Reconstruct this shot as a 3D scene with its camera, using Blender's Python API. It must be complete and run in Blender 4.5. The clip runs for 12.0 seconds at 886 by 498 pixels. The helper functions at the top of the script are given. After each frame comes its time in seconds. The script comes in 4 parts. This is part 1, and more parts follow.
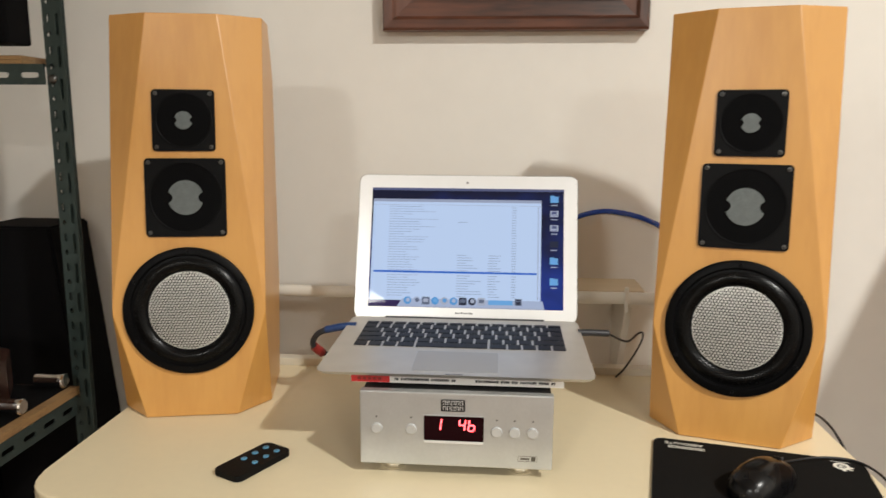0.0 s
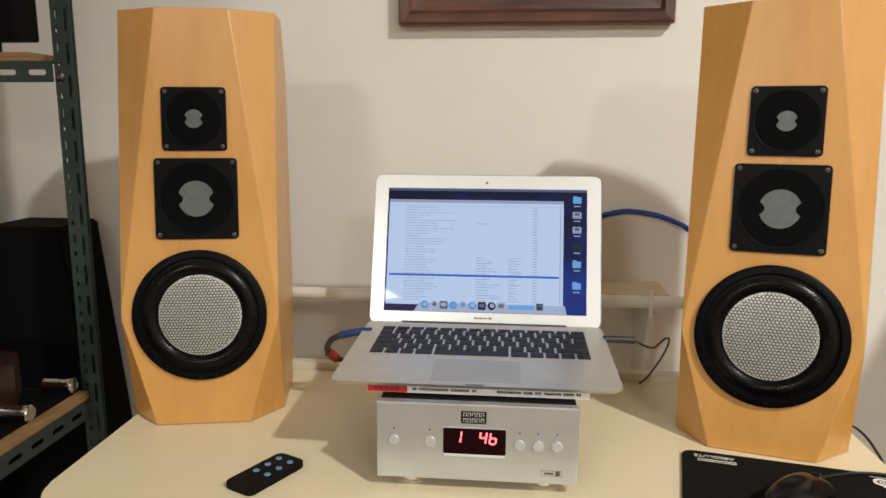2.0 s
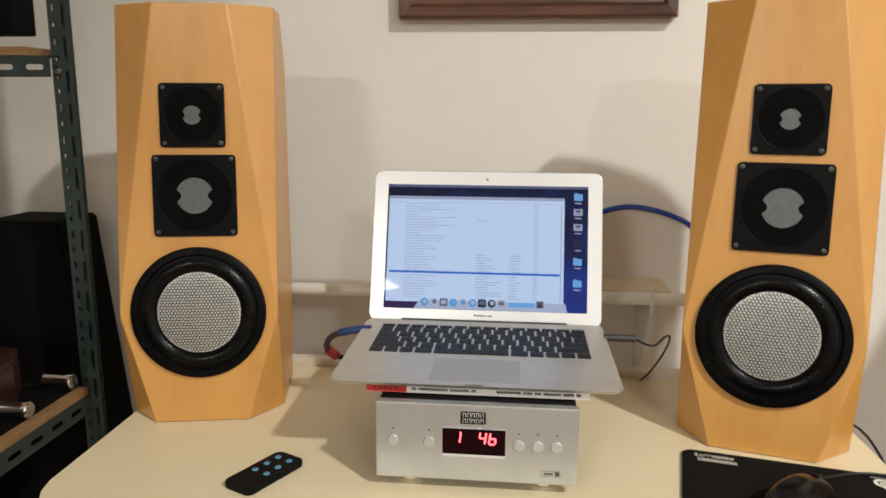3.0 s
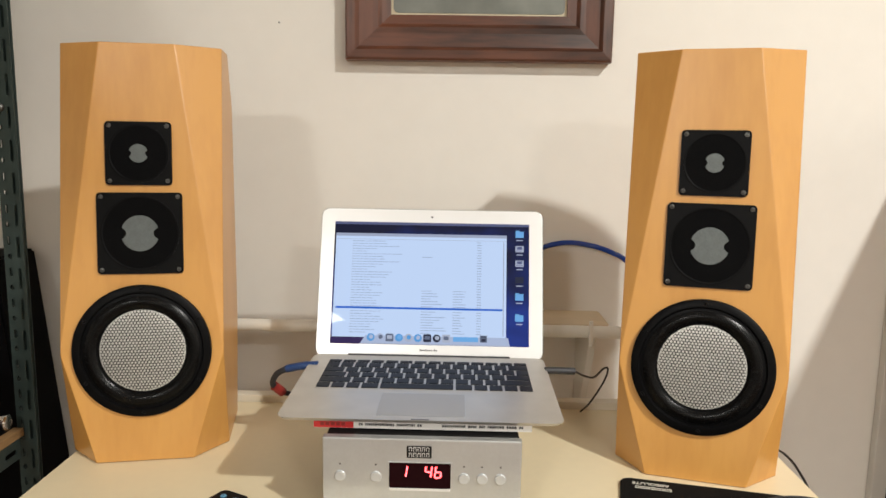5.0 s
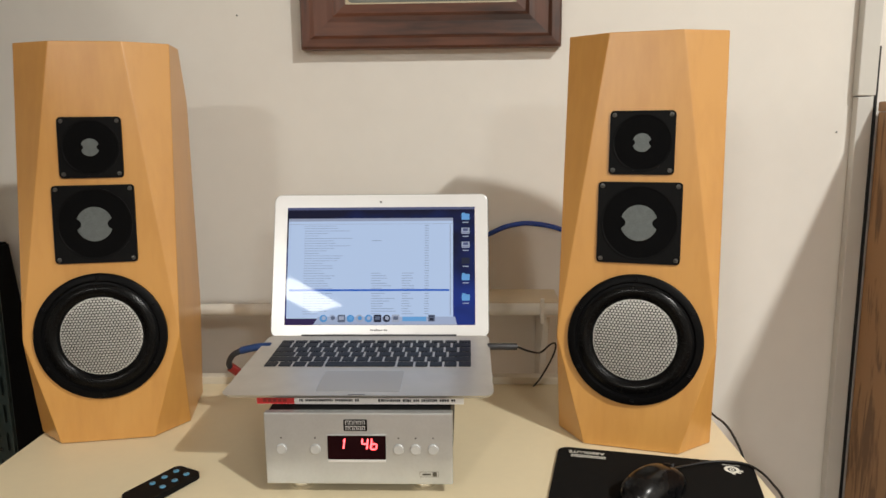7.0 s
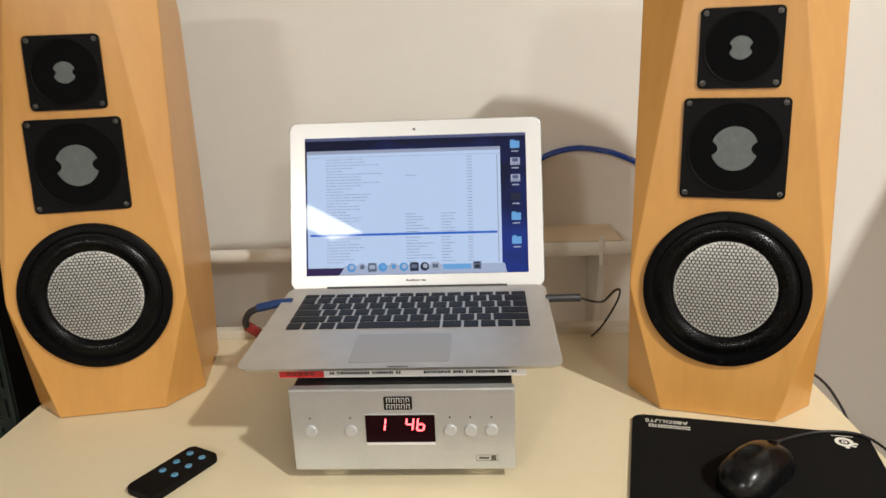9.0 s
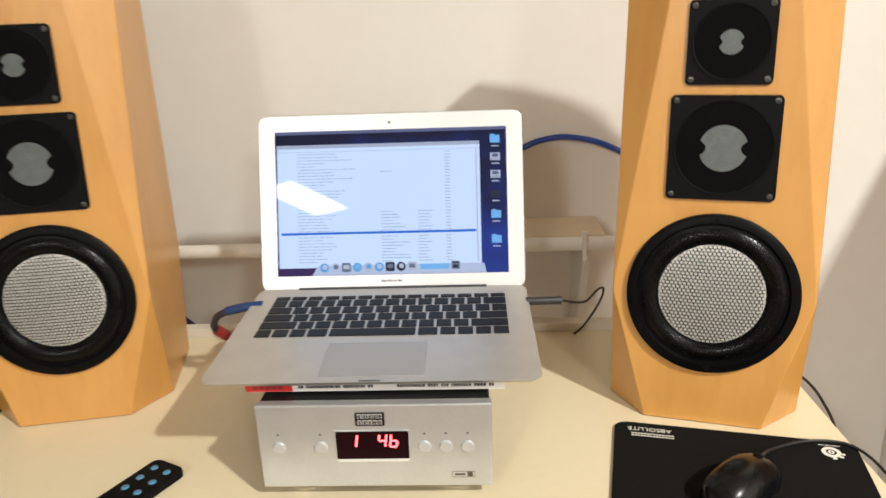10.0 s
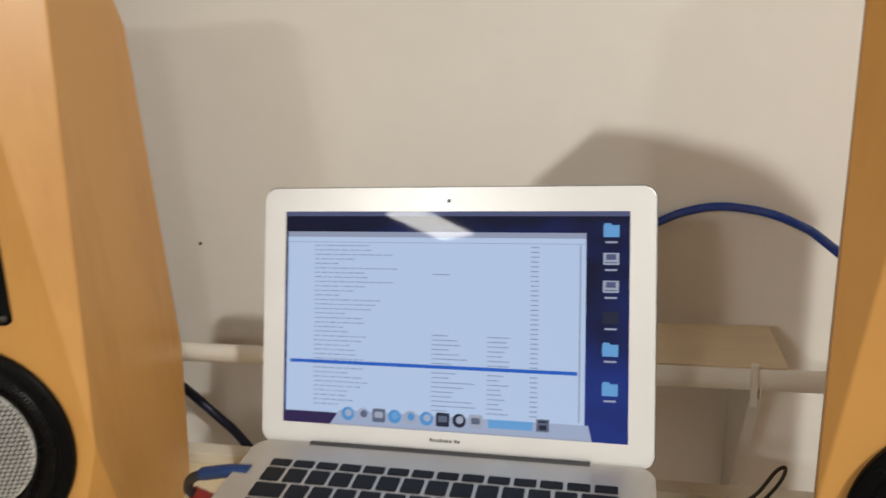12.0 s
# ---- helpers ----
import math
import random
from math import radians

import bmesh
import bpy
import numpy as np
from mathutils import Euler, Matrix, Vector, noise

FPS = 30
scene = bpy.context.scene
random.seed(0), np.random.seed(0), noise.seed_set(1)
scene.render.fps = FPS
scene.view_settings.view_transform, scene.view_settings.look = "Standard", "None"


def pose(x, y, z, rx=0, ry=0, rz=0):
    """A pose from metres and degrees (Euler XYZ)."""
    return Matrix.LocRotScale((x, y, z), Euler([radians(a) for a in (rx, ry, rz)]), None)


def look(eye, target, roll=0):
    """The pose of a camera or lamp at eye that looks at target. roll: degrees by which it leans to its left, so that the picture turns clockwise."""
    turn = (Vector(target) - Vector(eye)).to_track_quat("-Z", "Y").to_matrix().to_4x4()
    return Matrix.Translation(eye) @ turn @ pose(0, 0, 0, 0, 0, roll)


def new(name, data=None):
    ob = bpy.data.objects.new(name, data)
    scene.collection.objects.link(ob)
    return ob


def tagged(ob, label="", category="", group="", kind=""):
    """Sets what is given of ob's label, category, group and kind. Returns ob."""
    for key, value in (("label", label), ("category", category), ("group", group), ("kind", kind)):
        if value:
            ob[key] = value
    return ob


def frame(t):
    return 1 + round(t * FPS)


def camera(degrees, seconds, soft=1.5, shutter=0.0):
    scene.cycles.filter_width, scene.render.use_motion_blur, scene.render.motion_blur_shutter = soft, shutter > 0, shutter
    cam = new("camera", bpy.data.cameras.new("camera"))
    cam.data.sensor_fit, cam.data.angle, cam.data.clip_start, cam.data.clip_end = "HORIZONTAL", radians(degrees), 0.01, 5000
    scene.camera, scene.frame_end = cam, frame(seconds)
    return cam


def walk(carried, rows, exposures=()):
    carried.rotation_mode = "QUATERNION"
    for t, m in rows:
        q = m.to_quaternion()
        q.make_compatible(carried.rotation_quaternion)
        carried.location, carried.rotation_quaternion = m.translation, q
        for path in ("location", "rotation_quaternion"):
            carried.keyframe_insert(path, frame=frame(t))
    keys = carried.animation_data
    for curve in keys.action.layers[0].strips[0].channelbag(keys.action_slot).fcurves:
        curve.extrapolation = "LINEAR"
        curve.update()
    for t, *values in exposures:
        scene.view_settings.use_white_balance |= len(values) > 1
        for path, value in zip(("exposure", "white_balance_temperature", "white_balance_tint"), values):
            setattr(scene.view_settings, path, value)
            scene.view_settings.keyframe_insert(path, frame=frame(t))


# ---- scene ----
cam = camera(62.4, 12.0, soft=1.5, shutter=0.5)
PATH = [
    (0, (0.061, 0.284, 1.144), (-0.096, 2.249, 0.805), 0.3),
    (0.5, (0.044, 0.268, 1.152), (0.019, 2.242, 0.829), -0.0),
    (1, (0.045, 0.287, 1.152), (0.061, 2.258, 0.814), -0.6),
    (1.5, (0.038, 0.299, 1.158), (-0.033, 2.269, 0.819), 0.2),
    (2, (0.049, 0.321, 1.148), (-0.141, 2.281, 0.796), 0.2),
    (2.5, (0.06, 0.328, 1.152), (-0.173, 2.283, 0.801), 0.4),
    (3, (0.05, 0.329, 1.159), (-0.143, 2.283, 0.776), 0.3),
    (3.2, (0.056, 0.334, 1.172), (-0.126, 2.277, 0.735), -1.1),
    (4.8, (0.04, 0.305, 1.17), (0.006, 2.283, 0.875), 1.2),
    (5, (0.05, 0.305, 1.171), (0.007, 2.282, 0.873), 0.9),
    (5.5, (0.07, 0.291, 1.171), (-0.011, 2.263, 0.845), 0.1),
    (6, (0.084, 0.275, 1.174), (0.044, 2.247, 0.84), 0.3),
    (6.5, (0.119, 0.27, 1.169), (0.057, 2.238, 0.82), -0.1),
    (7, (0.143, 0.27, 1.174), (0.074, 2.24, 0.834), -0.6),
    (7.5, (0.124, 0.303, 1.164), (0.015, 2.264, 0.791), -0.8),
    (7.7, (0.113, 0.322, 1.159), (0.008, 2.279, 0.762), -0.4),
    (9.3, (0.099, 0.476, 1.173), (-0.003, 2.373, 0.547), -3.0),
    (9.5, (0.11, 0.508, 1.179), (0.046, 2.392, 0.511), -3.0),
    (9.6, (0.112, 0.515, 1.17), (0.064, 2.404, 0.513), -3.0),
    (10, (0.111, 0.479, 1.19), (0.026, 2.374, 0.559), -2.1),
    (10.5, (0.088, 0.426, 1.209), (-0.178, 2.334, 0.672), -2.6),
    (11, (0.097, 0.508, 1.215), (-0.246, 2.415, 0.723), -2.2),
    (11.5, (0.117, 0.713, 1.189), (-0.367, 2.578, 0.653), -0.7),
    (12, (0.143, 0.815, 1.192), (-0.319, 2.672, 0.61), -3.5),
]
EXPOSURES = [(0, 0.06), (1, 0.10), (2, 0.0), (3, 0.0), (4, 0.10), (5, 0.20), (5.5, 0.18), (6.5, -0.08), (7.5, -0.10), (8.5, 0.0), (9.5, 0.18), (10, 0.37), (10.5, 0.30), (11, 0.08), (11.5, -0.04), (12, -0.10)]
walk(cam, [(t, look(eye, target, roll)) for t, eye, target, roll in PATH], EXPOSURES)

# ---- world and light ----
world = bpy.data.worlds.new("World")
scene.world = world
world.use_nodes = True
world.node_tree.nodes["Background"].inputs[0].default_value = (0.8, 0.85, 1.0, 1)
world.node_tree.nodes["Background"].inputs[1].default_value = 0.02

LAMPS = [((-0.93, -2.0, 2.38), 60.0, 28, 0.26, 0.52), ((1.61, -0.55, 2.90), 90.0, 0, 0.11, 0.15), ((1.25, -2.0, 2.38), 40.0, -20, 0.26, 0.52)]


def ceiling_lamp_light(place, watts, turn, wide, long):
    d = bpy.data.lights.new("lamp_light", "AREA")
    d.shape, d.size, d.size_y, d.energy, d.color = "RECTANGLE", wide, long, watts, (1.0, 0.985, 0.925)
    ob = new("lamp_light", d)
    ob.matrix_world = pose(place[0], place[1], place[2] - 0.075, 0, 0, turn)
    return ob


for place, watts, turn, wide, long in LAMPS:
    ceiling_lamp_light(place, watts, turn, wide, long)


# ---- materials ----
def mat(name, color, rough=0.5, metal=0.0, vary=0.08, scale=40.0, bump=0.0, bump_scale=300.0, stretch=(1, 1, 1), coat=0.0, spec=0.5, blotch=0.05):
    m = bpy.data.materials.new(name)
    m.use_nodes = True
    nt = m.node_tree
    b = nt.nodes["Principled BSDF"]
    b.inputs["Roughness"].default_value, b.inputs["Metallic"].default_value = rough, metal
    b.inputs["Coat Weight"].default_value, b.inputs["Specular IOR Level"].default_value = coat, spec
    tc, mp = nt.nodes.new("ShaderNodeTexCoord"), nt.nodes.new("ShaderNodeMapping")
    mp.inputs["Scale"].default_value = stretch
    nt.links.new(tc.outputs["Object"], mp.inputs["Vector"])
    n1, n2 = nt.nodes.new("ShaderNodeTexNoise"), nt.nodes.new("ShaderNodeTexNoise")
    n1.inputs["Scale"].default_value, n1.inputs["Detail"].default_value = scale, 6
    n2.inputs["Scale"].default_value, n2.inputs["Detail"].default_value = scale / 9, 3
    for n in (n1, n2):
        nt.links.new(mp.outputs[0], n.inputs["Vector"])
    prev = None
    for n, amount in ((n1, vary), (n2, blotch)):
        r = nt.nodes.new("ShaderNodeMapRange")
        r.inputs["From Min"].default_value, r.inputs["From Max"].default_value = 0.25, 0.75
        r.inputs["To Min"].default_value, r.inputs["To Max"].default_value = 1 - amount, 1 + amount
        nt.links.new(n.outputs[0], r.inputs["Value"])
        mul = nt.nodes.new("ShaderNodeVectorMath")
        mul.operation = "MULTIPLY"
        if prev is None:
            mul.inputs[0].default_value = color[:3]
        else:
            nt.links.new(prev, mul.inputs[0])
        nt.links.new(r.outputs[0], mul.inputs[1])
        prev = mul.outputs[0]
    nt.links.new(prev, b.inputs["Base Color"])
    rr = nt.nodes.new("ShaderNodeMapRange")
    rr.inputs["To Min"].default_value, rr.inputs["To Max"].default_value = max(0.02, rough - 0.06), min(1, rough + 0.06)
    nt.links.new(n1.outputs[0], rr.inputs["Value"])
    nt.links.new(rr.outputs[0], b.inputs["Roughness"])
    if bump:
        nb, bp = nt.nodes.new("ShaderNodeTexNoise"), nt.nodes.new("ShaderNodeBump")
        nb.inputs["Scale"].default_value, nb.inputs["Detail"].default_value = bump_scale, 4
        nt.links.new(mp.outputs[0], nb.inputs["Vector"])
        bp.inputs["Strength"].default_value, bp.inputs["Distance"].default_value = bump, 0.002
        nt.links.new(nb.outputs[0], bp.inputs["Height"])
        nt.links.new(bp.outputs[0], b.inputs["Normal"])
    return m


def wood(name, dark, light, rough=0.4, rings=12.0, grain=(6, 6, 0.6), coat=0.1, fine=90.0, contrast=1.0):
    m = bpy.data.materials.new(name)
    m.use_nodes = True
    nt = m.node_tree
    b = nt.nodes["Principled BSDF"]
    b.inputs["Roughness"].default_value, b.inputs["Coat Weight"].default_value, b.inputs["Coat Roughness"].default_value = rough, coat, 0.3
    tc, mp = nt.nodes.new("ShaderNodeTexCoord"), nt.nodes.new("ShaderNodeMapping")
    mp.inputs["Scale"].default_value = grain
    nt.links.new(tc.outputs["Object"], mp.inputs["Vector"])
    n1, n2, n3 = (nt.nodes.new("ShaderNodeTexNoise") for _ in range(3))
    n1.inputs["Scale"].default_value, n1.inputs["Detail"].default_value, n1.inputs["Distortion"].default_value = rings / 6, 4, 1.2
    n2.inputs["Scale"].default_value, n2.inputs["Detail"].default_value = fine / 6, 6
    n3.inputs["Scale"].default_value, n3.inputs["Detail"].default_value = 5, 2
    nt.links.new(mp.outputs[0], n1.inputs["Vector"])
    nt.links.new(mp.outputs[0], n2.inputs["Vector"])
    nt.links.new(tc.outputs["Object"], n3.inputs["Vector"])
    a1, a2 = nt.nodes.new("ShaderNodeMath"), nt.nodes.new("ShaderNodeMath")
    a1.operation = a2.operation = "MULTIPLY_ADD"
    a1.inputs[1].default_value = 0.45
    nt.links.new(n2.outputs[0], a1.inputs[0])
    nt.links.new(n1.outputs[0], a1.inputs[2])
    a2.inputs[1].default_value = 0.5
    nt.links.new(n3.outputs[0], a2.inputs[0])
    nt.links.new(a1.outputs[0], a2.inputs[2])
    ramp = nt.nodes.new("ShaderNodeValToRGB")
    ramp.color_ramp.elements[0].position, ramp.color_ramp.elements[1].position = 0.975 - 0.35 / contrast, 0.975 + 0.35 / contrast
    ramp.color_ramp.elements[0].color, ramp.color_ramp.elements[1].color = (*dark, 1), (*light, 1)
    nt.links.new(a2.outputs[0], ramp.inputs[0])
    nt.links.new(ramp.outputs[0], b.inputs["Base Color"])
    bp = nt.nodes.new("ShaderNodeBump")
    bp.inputs["Strength"].default_value, bp.inputs["Distance"].default_value = 0.06, 0.001
    nt.links.new(n2.outputs[0], bp.inputs["Height"])
    nt.links.new(bp.outputs[0], b.inputs["Normal"])
    return m


def glow(name, color, strength, rough=0.03, base=(0.01, 0.01, 0.012), spec=0.05):
    m = bpy.data.materials.new(name)
    m.use_nodes = True
    b = m.node_tree.nodes["Principled BSDF"]
    b.inputs["Base Color"].default_value, b.inputs["Roughness"].default_value = (*base, 1), rough
    b.inputs["Specular IOR Level"].default_value = spec
    b.inputs["Emission Color"].default_value, b.inputs["Emission Strength"].default_value = (*color, 1), strength
    return m


M_WALL = mat("wall_paint", (0.84, 0.81, 0.755), 0.75, vary=0.012, scale=30, bump=0.05, bump_scale=120, blotch=0.02)
M_CEIL = mat("ceiling_paint", (0.78, 0.76, 0.72), 0.8, vary=0.02, scale=20)
M_FLOOR = mat("floor_vinyl", (0.16, 0.10, 0.06), 0.45, vary=0.15, scale=30, stretch=(1, 6, 1))
M_TABLE = mat("table_laminate", (0.78, 0.67, 0.455), 0.36, vary=0.015, scale=80, blotch=0.02, bump=0.03, bump_scale=500)
M_EDGE = mat("table_edge", (0.74, 0.68, 0.56), 0.4, vary=0.03)
M_MAPLE = wood("maple_veneer", (0.50, 0.230, 0.050), (0.61, 0.307, 0.077), 0.38, rings=7, grain=(6, 6, 1.1), coat=0.4, contrast=0.9)
M_BLACK = mat("black_plate", (0.004, 0.004, 0.0045), 0.5, spec=0.10, vary=0.15, scale=200, bump=0.08, bump_scale=900)
M_FOAM = mat("black_foam", (0.003, 0.003, 0.0034), 0.95, spec=0.1, vary=0.3, scale=900, bump=0.4, bump_scale=1500)
M_RUBBER = mat("black_rubber", (0.003, 0.003, 0.0034), 0.42, spec=0.08, vary=0.15, scale=150)
M_SCREW = mat("screw_steel", (0.15, 0.147, 0.14), 0.4, metal=1.0, vary=0.1)
M_MESHGREY = mat("grey_metal_mesh", (0.115, 0.13, 0.13), 0.5, metal=0.2, vary=0.35, scale=1300, blotch=0.1)
M_CONE = mat("silver_cone", (0.74, 0.735, 0.705), 0.42, metal=0.35, vary=0.05, scale=60, blotch=0.1)
M_WIRE = mat("grille_wire", (0.012, 0.012, 0.012), 0.5, metal=0.0, vary=0.1)
M_BUTTON = mat("matte_silver", (0.55, 0.56, 0.56), 0.5, metal=0.5, vary=0.03)
M_ALU = mat("brushed_aluminium", (0.58, 0.605, 0.62), 0.36, metal=0.75, vary=0.03, scale=250, stretch=(1, 1, 1), bump=0.03, bump_scale=2500)
M_ALU_L = mat("laptop_aluminium", (0.57, 0.545, 0.505), 0.40, metal=0.65, vary=0.015, scale=300, bump=0.02, bump_scale=3000)
M_TRACK = mat("trackpad_glass", (0.47, 0.45, 0.42), 0.42, metal=0.6, vary=0.01)
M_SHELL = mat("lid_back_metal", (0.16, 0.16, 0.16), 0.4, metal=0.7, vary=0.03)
M_BEZEL = mat("silver_bezel", (0.76, 0.76, 0.76), 0.35, metal=0.3, vary=0.01)
M_AMPTOP = mat("black_amp_case", (0.005, 0.005, 0.005), 0.5, spec=0.25, vary=0.1, scale=200)
M_KEY = mat("black_key", (0.007, 0.008, 0.012), 0.5, spec=0.25, vary=0.1)
M_COVER = mat("book_cover", (0.75, 0.73, 0.70), 0.4, vary=0.03)
M_RED = mat("red_print", (0.55, 0.03, 0.03), 0.45, vary=0.05)
M_INK = mat("dark_ink", (0.05, 0.05, 0.055), 0.6)
M_PAD = mat("mouse_mat_fabric", (0.010, 0.0094, 0.009), 0.9, spec=0.06, vary=0.15, scale=700, bump=0.2, bump_scale=1800)
M_WHITE_INK = mat("white_ink", (0.80, 0.78, 0.70), 0.6, vary=0.05)
M_MOUSE = mat("gloss_black_plastic", (0.0035, 0.0035, 0.004), 0.27, vary=0.1, spec=0.35)
M_CABLE = mat("black_cable", (0.012, 0.012, 0.013), 0.5)
M_BLUE = mat("blue_cable_jacket", (0.004, 0.045, 0.33), 0.22, vary=0.1, scale=90, coat=0.4)
M_NAVY = mat("navy_cable_jacket", (0.003, 0.008, 0.045), 0.4, vary=0.1, scale=90)
M_BLUEPLUG = mat("blue_plug", (0.012, 0.04, 0.14), 0.4)
M_REDPLUG = mat("red_plug", (0.24, 0.022, 0.018), 0.4)
M_GREYPLUG = mat("grey_plug", (0.022, 0.022, 0.026), 0.5)
M_BLUEBTN = mat("pale_blue_button", (0.10, 0.29, 0.46), 0.5, vary=0.1, scale=500)
M_FRAME = wood("walnut_frame", (0.028, 0.010, 0.006), (0.125, 0.042, 0.021), 0.38, rings=8, grain=(0.8, 7, 7), coat=0.25, contrast=1.5)
M_FRAME_V = wood("walnut_frame_upright", (0.028, 0.010, 0.006), (0.125, 0.042, 0.021), 0.38, rings=8, grain=(7, 7, 0.8), coat=0.25, contrast=1.5)
M_MATBOARD = mat("cream_mount", (0.70, 0.62, 0.45), 0.6, vary=0.05)
M_PICTURE = mat("grey_picture", (0.16, 0.17, 0.15), 0.35, vary=0.3, scale=14, blotch=0.2)
M_RAIL = mat("white_painted_metal", (0.72, 0.69, 0.62), 0.4, vary=0.03)
M_BOARD = mat("beige_board", (0.62, 0.50, 0.34), 0.55, vary=0.04, scale=60, stretch=(1, 5, 1))
M_STEEL = mat("green_grey_steel", (0.034, 0.052, 0.048), 0.45, metal=0.35, vary=0.18, scale=45, bump=0.06, bump_scale=300, blotch=0.15)
M_PLY = wood("plywood", (0.15, 0.075, 0.028), (0.30, 0.175, 0.072), 0.6, grain=(0.7, 7, 20), coat=0.0)
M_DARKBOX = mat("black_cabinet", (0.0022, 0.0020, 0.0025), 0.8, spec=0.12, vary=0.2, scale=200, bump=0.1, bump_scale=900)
M_REDWOOD = wood("dark_red_wood", (0.013, 0.004, 0.0028), (0.036, 0.012, 0.007), 0.35, grain=(0.8, 7, 7), coat=0.2)
M_CHROME = mat("chrome", (0.82, 0.80, 0.77), 0.14, metal=1.0, vary=0.02)
M_OAK = wood("oak_door", (0.16, 0.075, 0.025), (0.36, 0.19, 0.075), 0.45, rings=22, grain=(9, 9, 1.3), coat=0.2, contrast=3.0)
M_CONDUIT = mat("white_plastic_trunking", (0.66, 0.65, 0.61), 0.45, vary=0.03, scale=20)
M_LAMPBODY = mat("lamp_white", (0.8, 0.8, 0.78), 0.5)


# ---- mesh helpers ----
def part(name, bm, material, parent=None, label="", m=None, smooth=False):
    me = bpy.data.meshes.new(name)
    bmesh.ops.recalc_face_normals(bm, faces=bm.faces)
    if smooth:
        for f in bm.faces:
            f.smooth = True
        for e in bm.edges:
            if len(e.link_faces) == 2 and e.calc_face_angle(0) > 0.7:
                e.smooth = False
    bm.to_mesh(me)
    bm.free()
    me.materials.append(material)
    return place_mesh(name, me, parent, label, m)


def place_mesh(name, me, parent=None, label="", m=None):
    ob = new(name, me)
    if parent is not None:
        ob.parent = parent
    if m is not None:
        ob.matrix_local = m
    if label:
        ob["label"] = label
    return ob


def thing(name, m, label, category, group="", kind=""):
    ob = new(name)
    ob.empty_display_size = 0.05
    ob.matrix_world = m
    return tagged(ob, label, category, group, kind)


def box(x0, x1, y0, y1, z0, z1, bevel=0.0, seg=2, bm=None):
    bm = bm or bmesh.new()
    vs = [bm.verts.new((x, y, z)) for x in (x0, x1) for y in (y0, y1) for z in (z0, z1)]
    fs = [bm.faces.new([vs[i] for i in q]) for q in ((0, 1, 3, 2), (4, 6, 7, 5), (0, 4, 5, 1), (2, 3, 7, 6), (0, 2, 6, 4), (1, 5, 7, 3))]
    if bevel:
        es = list({e for f in fs for e in f.edges})
        bmesh.ops.bevel(bm, geom=es, offset=bevel, segments=seg, affect="EDGES", profile=0.6)
    return bm


def rrect(w, h, r, n=5, cx=0.0, cy=0.0):
    pts = []
    for sx, sy, a0 in ((1, 1, 0), (-1, 1, 90), (-1, -1, 180), (1, -1, 270)):
        for k in range(n + 1):
            a = radians(a0 + 90 * k / n)
            pts.append((cx + sx * (w / 2 - r) + r * math.cos(a), cy + sy * (h / 2 - r) + r * math.sin(a)))
    return pts


def prism(poly, z0, z1, bevel=0.0, seg=2, bm=None, top_only=False):
    bm = bm or bmesh.new()
    lo = [bm.verts.new((x, y, z0)) for x, y in poly]
    hi = [bm.verts.new((x, y, z1)) for x, y in poly]
    n = len(poly)
    bm.faces.new(lo[::-1])
    top = bm.faces.new(hi)
    for i in range(n):
        bm.faces.new((lo[i], lo[(i + 1) % n], hi[(i + 1) % n], hi[i]))
    if bevel:
        es = set(top.edges)
        if not top_only:
            es |= {e for e in bm.edges if all(v in set(lo) for v in e.verts)}
        bmesh.ops.bevel(bm, geom=list(es), offset=bevel, segments=seg, affect="EDGES", profile=0.6)
    return bm


def lathe(profile, seg=48, bm=None, cx=0.0, cy=0.0):
    """Turns (radius, height) pairs about the z axis."""
    bm = bm or bmesh.new()
    rings = []
    for r, z in profile:
        if r < 1e-6:
            rings.append([bm.verts.new((cx, cy, z))])
        else:
            rings.append([bm.verts.new((cx + r * math.cos(2 * math.pi * k / seg), cy + r * math.sin(2 * math.pi * k / seg), z)) for k in range(seg)])
    for a, b in zip(rings, rings[1:]):
        for k in range(seg):
            l = (k + 1) % seg
            q = [a[k % len(a)], a[l % len(a)], b[l % len(b)], b[k % len(b)]]
            q = list(dict.fromkeys(q))
            if len(q) >= 3:
                bm.faces.new(q)
    return bm


def smooth_path(points, steps=8):
    pts = [Vector(p) for p in points]
    pts = [pts[0] * 2 - pts[1]] + pts + [pts[-1] * 2 - pts[-2]]
    out = []
    for i in range(1, len(pts) - 2):
        p0, p1, p2, p3 = pts[i - 1 : i + 3]
        for k in range(steps):
            t = k / steps
            out.append(0.5 * (2 * p1 + (p2 - p0) * t + (2 * p0 - 5 * p1 + 4 * p2 - p3) * t * t + (3 * p1 - p0 - 3 * p2 + p3) * t**3))
    return out + [pts[-2]]


def tube(points, r, seg=10, steps=8, bm=None):
    bm = bm or bmesh.new()
    pts = smooth_path(points, steps)
    rings, up = [], Vector((0.3, 0.2, 1)).normalized()
    for i, p in enumerate(pts):
        d = (pts[min(i + 1, len(pts) - 1)] - pts[max(i - 1, 0)]).normalized()
        a = d.cross(up).normalized()
        b = a.cross(d).normalized()
        up = b
        rings.append([bm.verts.new(p + r * (math.cos(2 * math.pi * k / seg) * a + math.sin(2 * math.pi * k / seg) * b)) for k in range(seg)])
    for a, b in zip(rings, rings[1:]):
        for k in range(seg):
            bm.faces.new((a[k], a[(k + 1) % seg], b[(k + 1) % seg], b[k]))
    bm.faces.new(rings[0][::-1])
    bm.faces.new(rings[-1])
    return bm


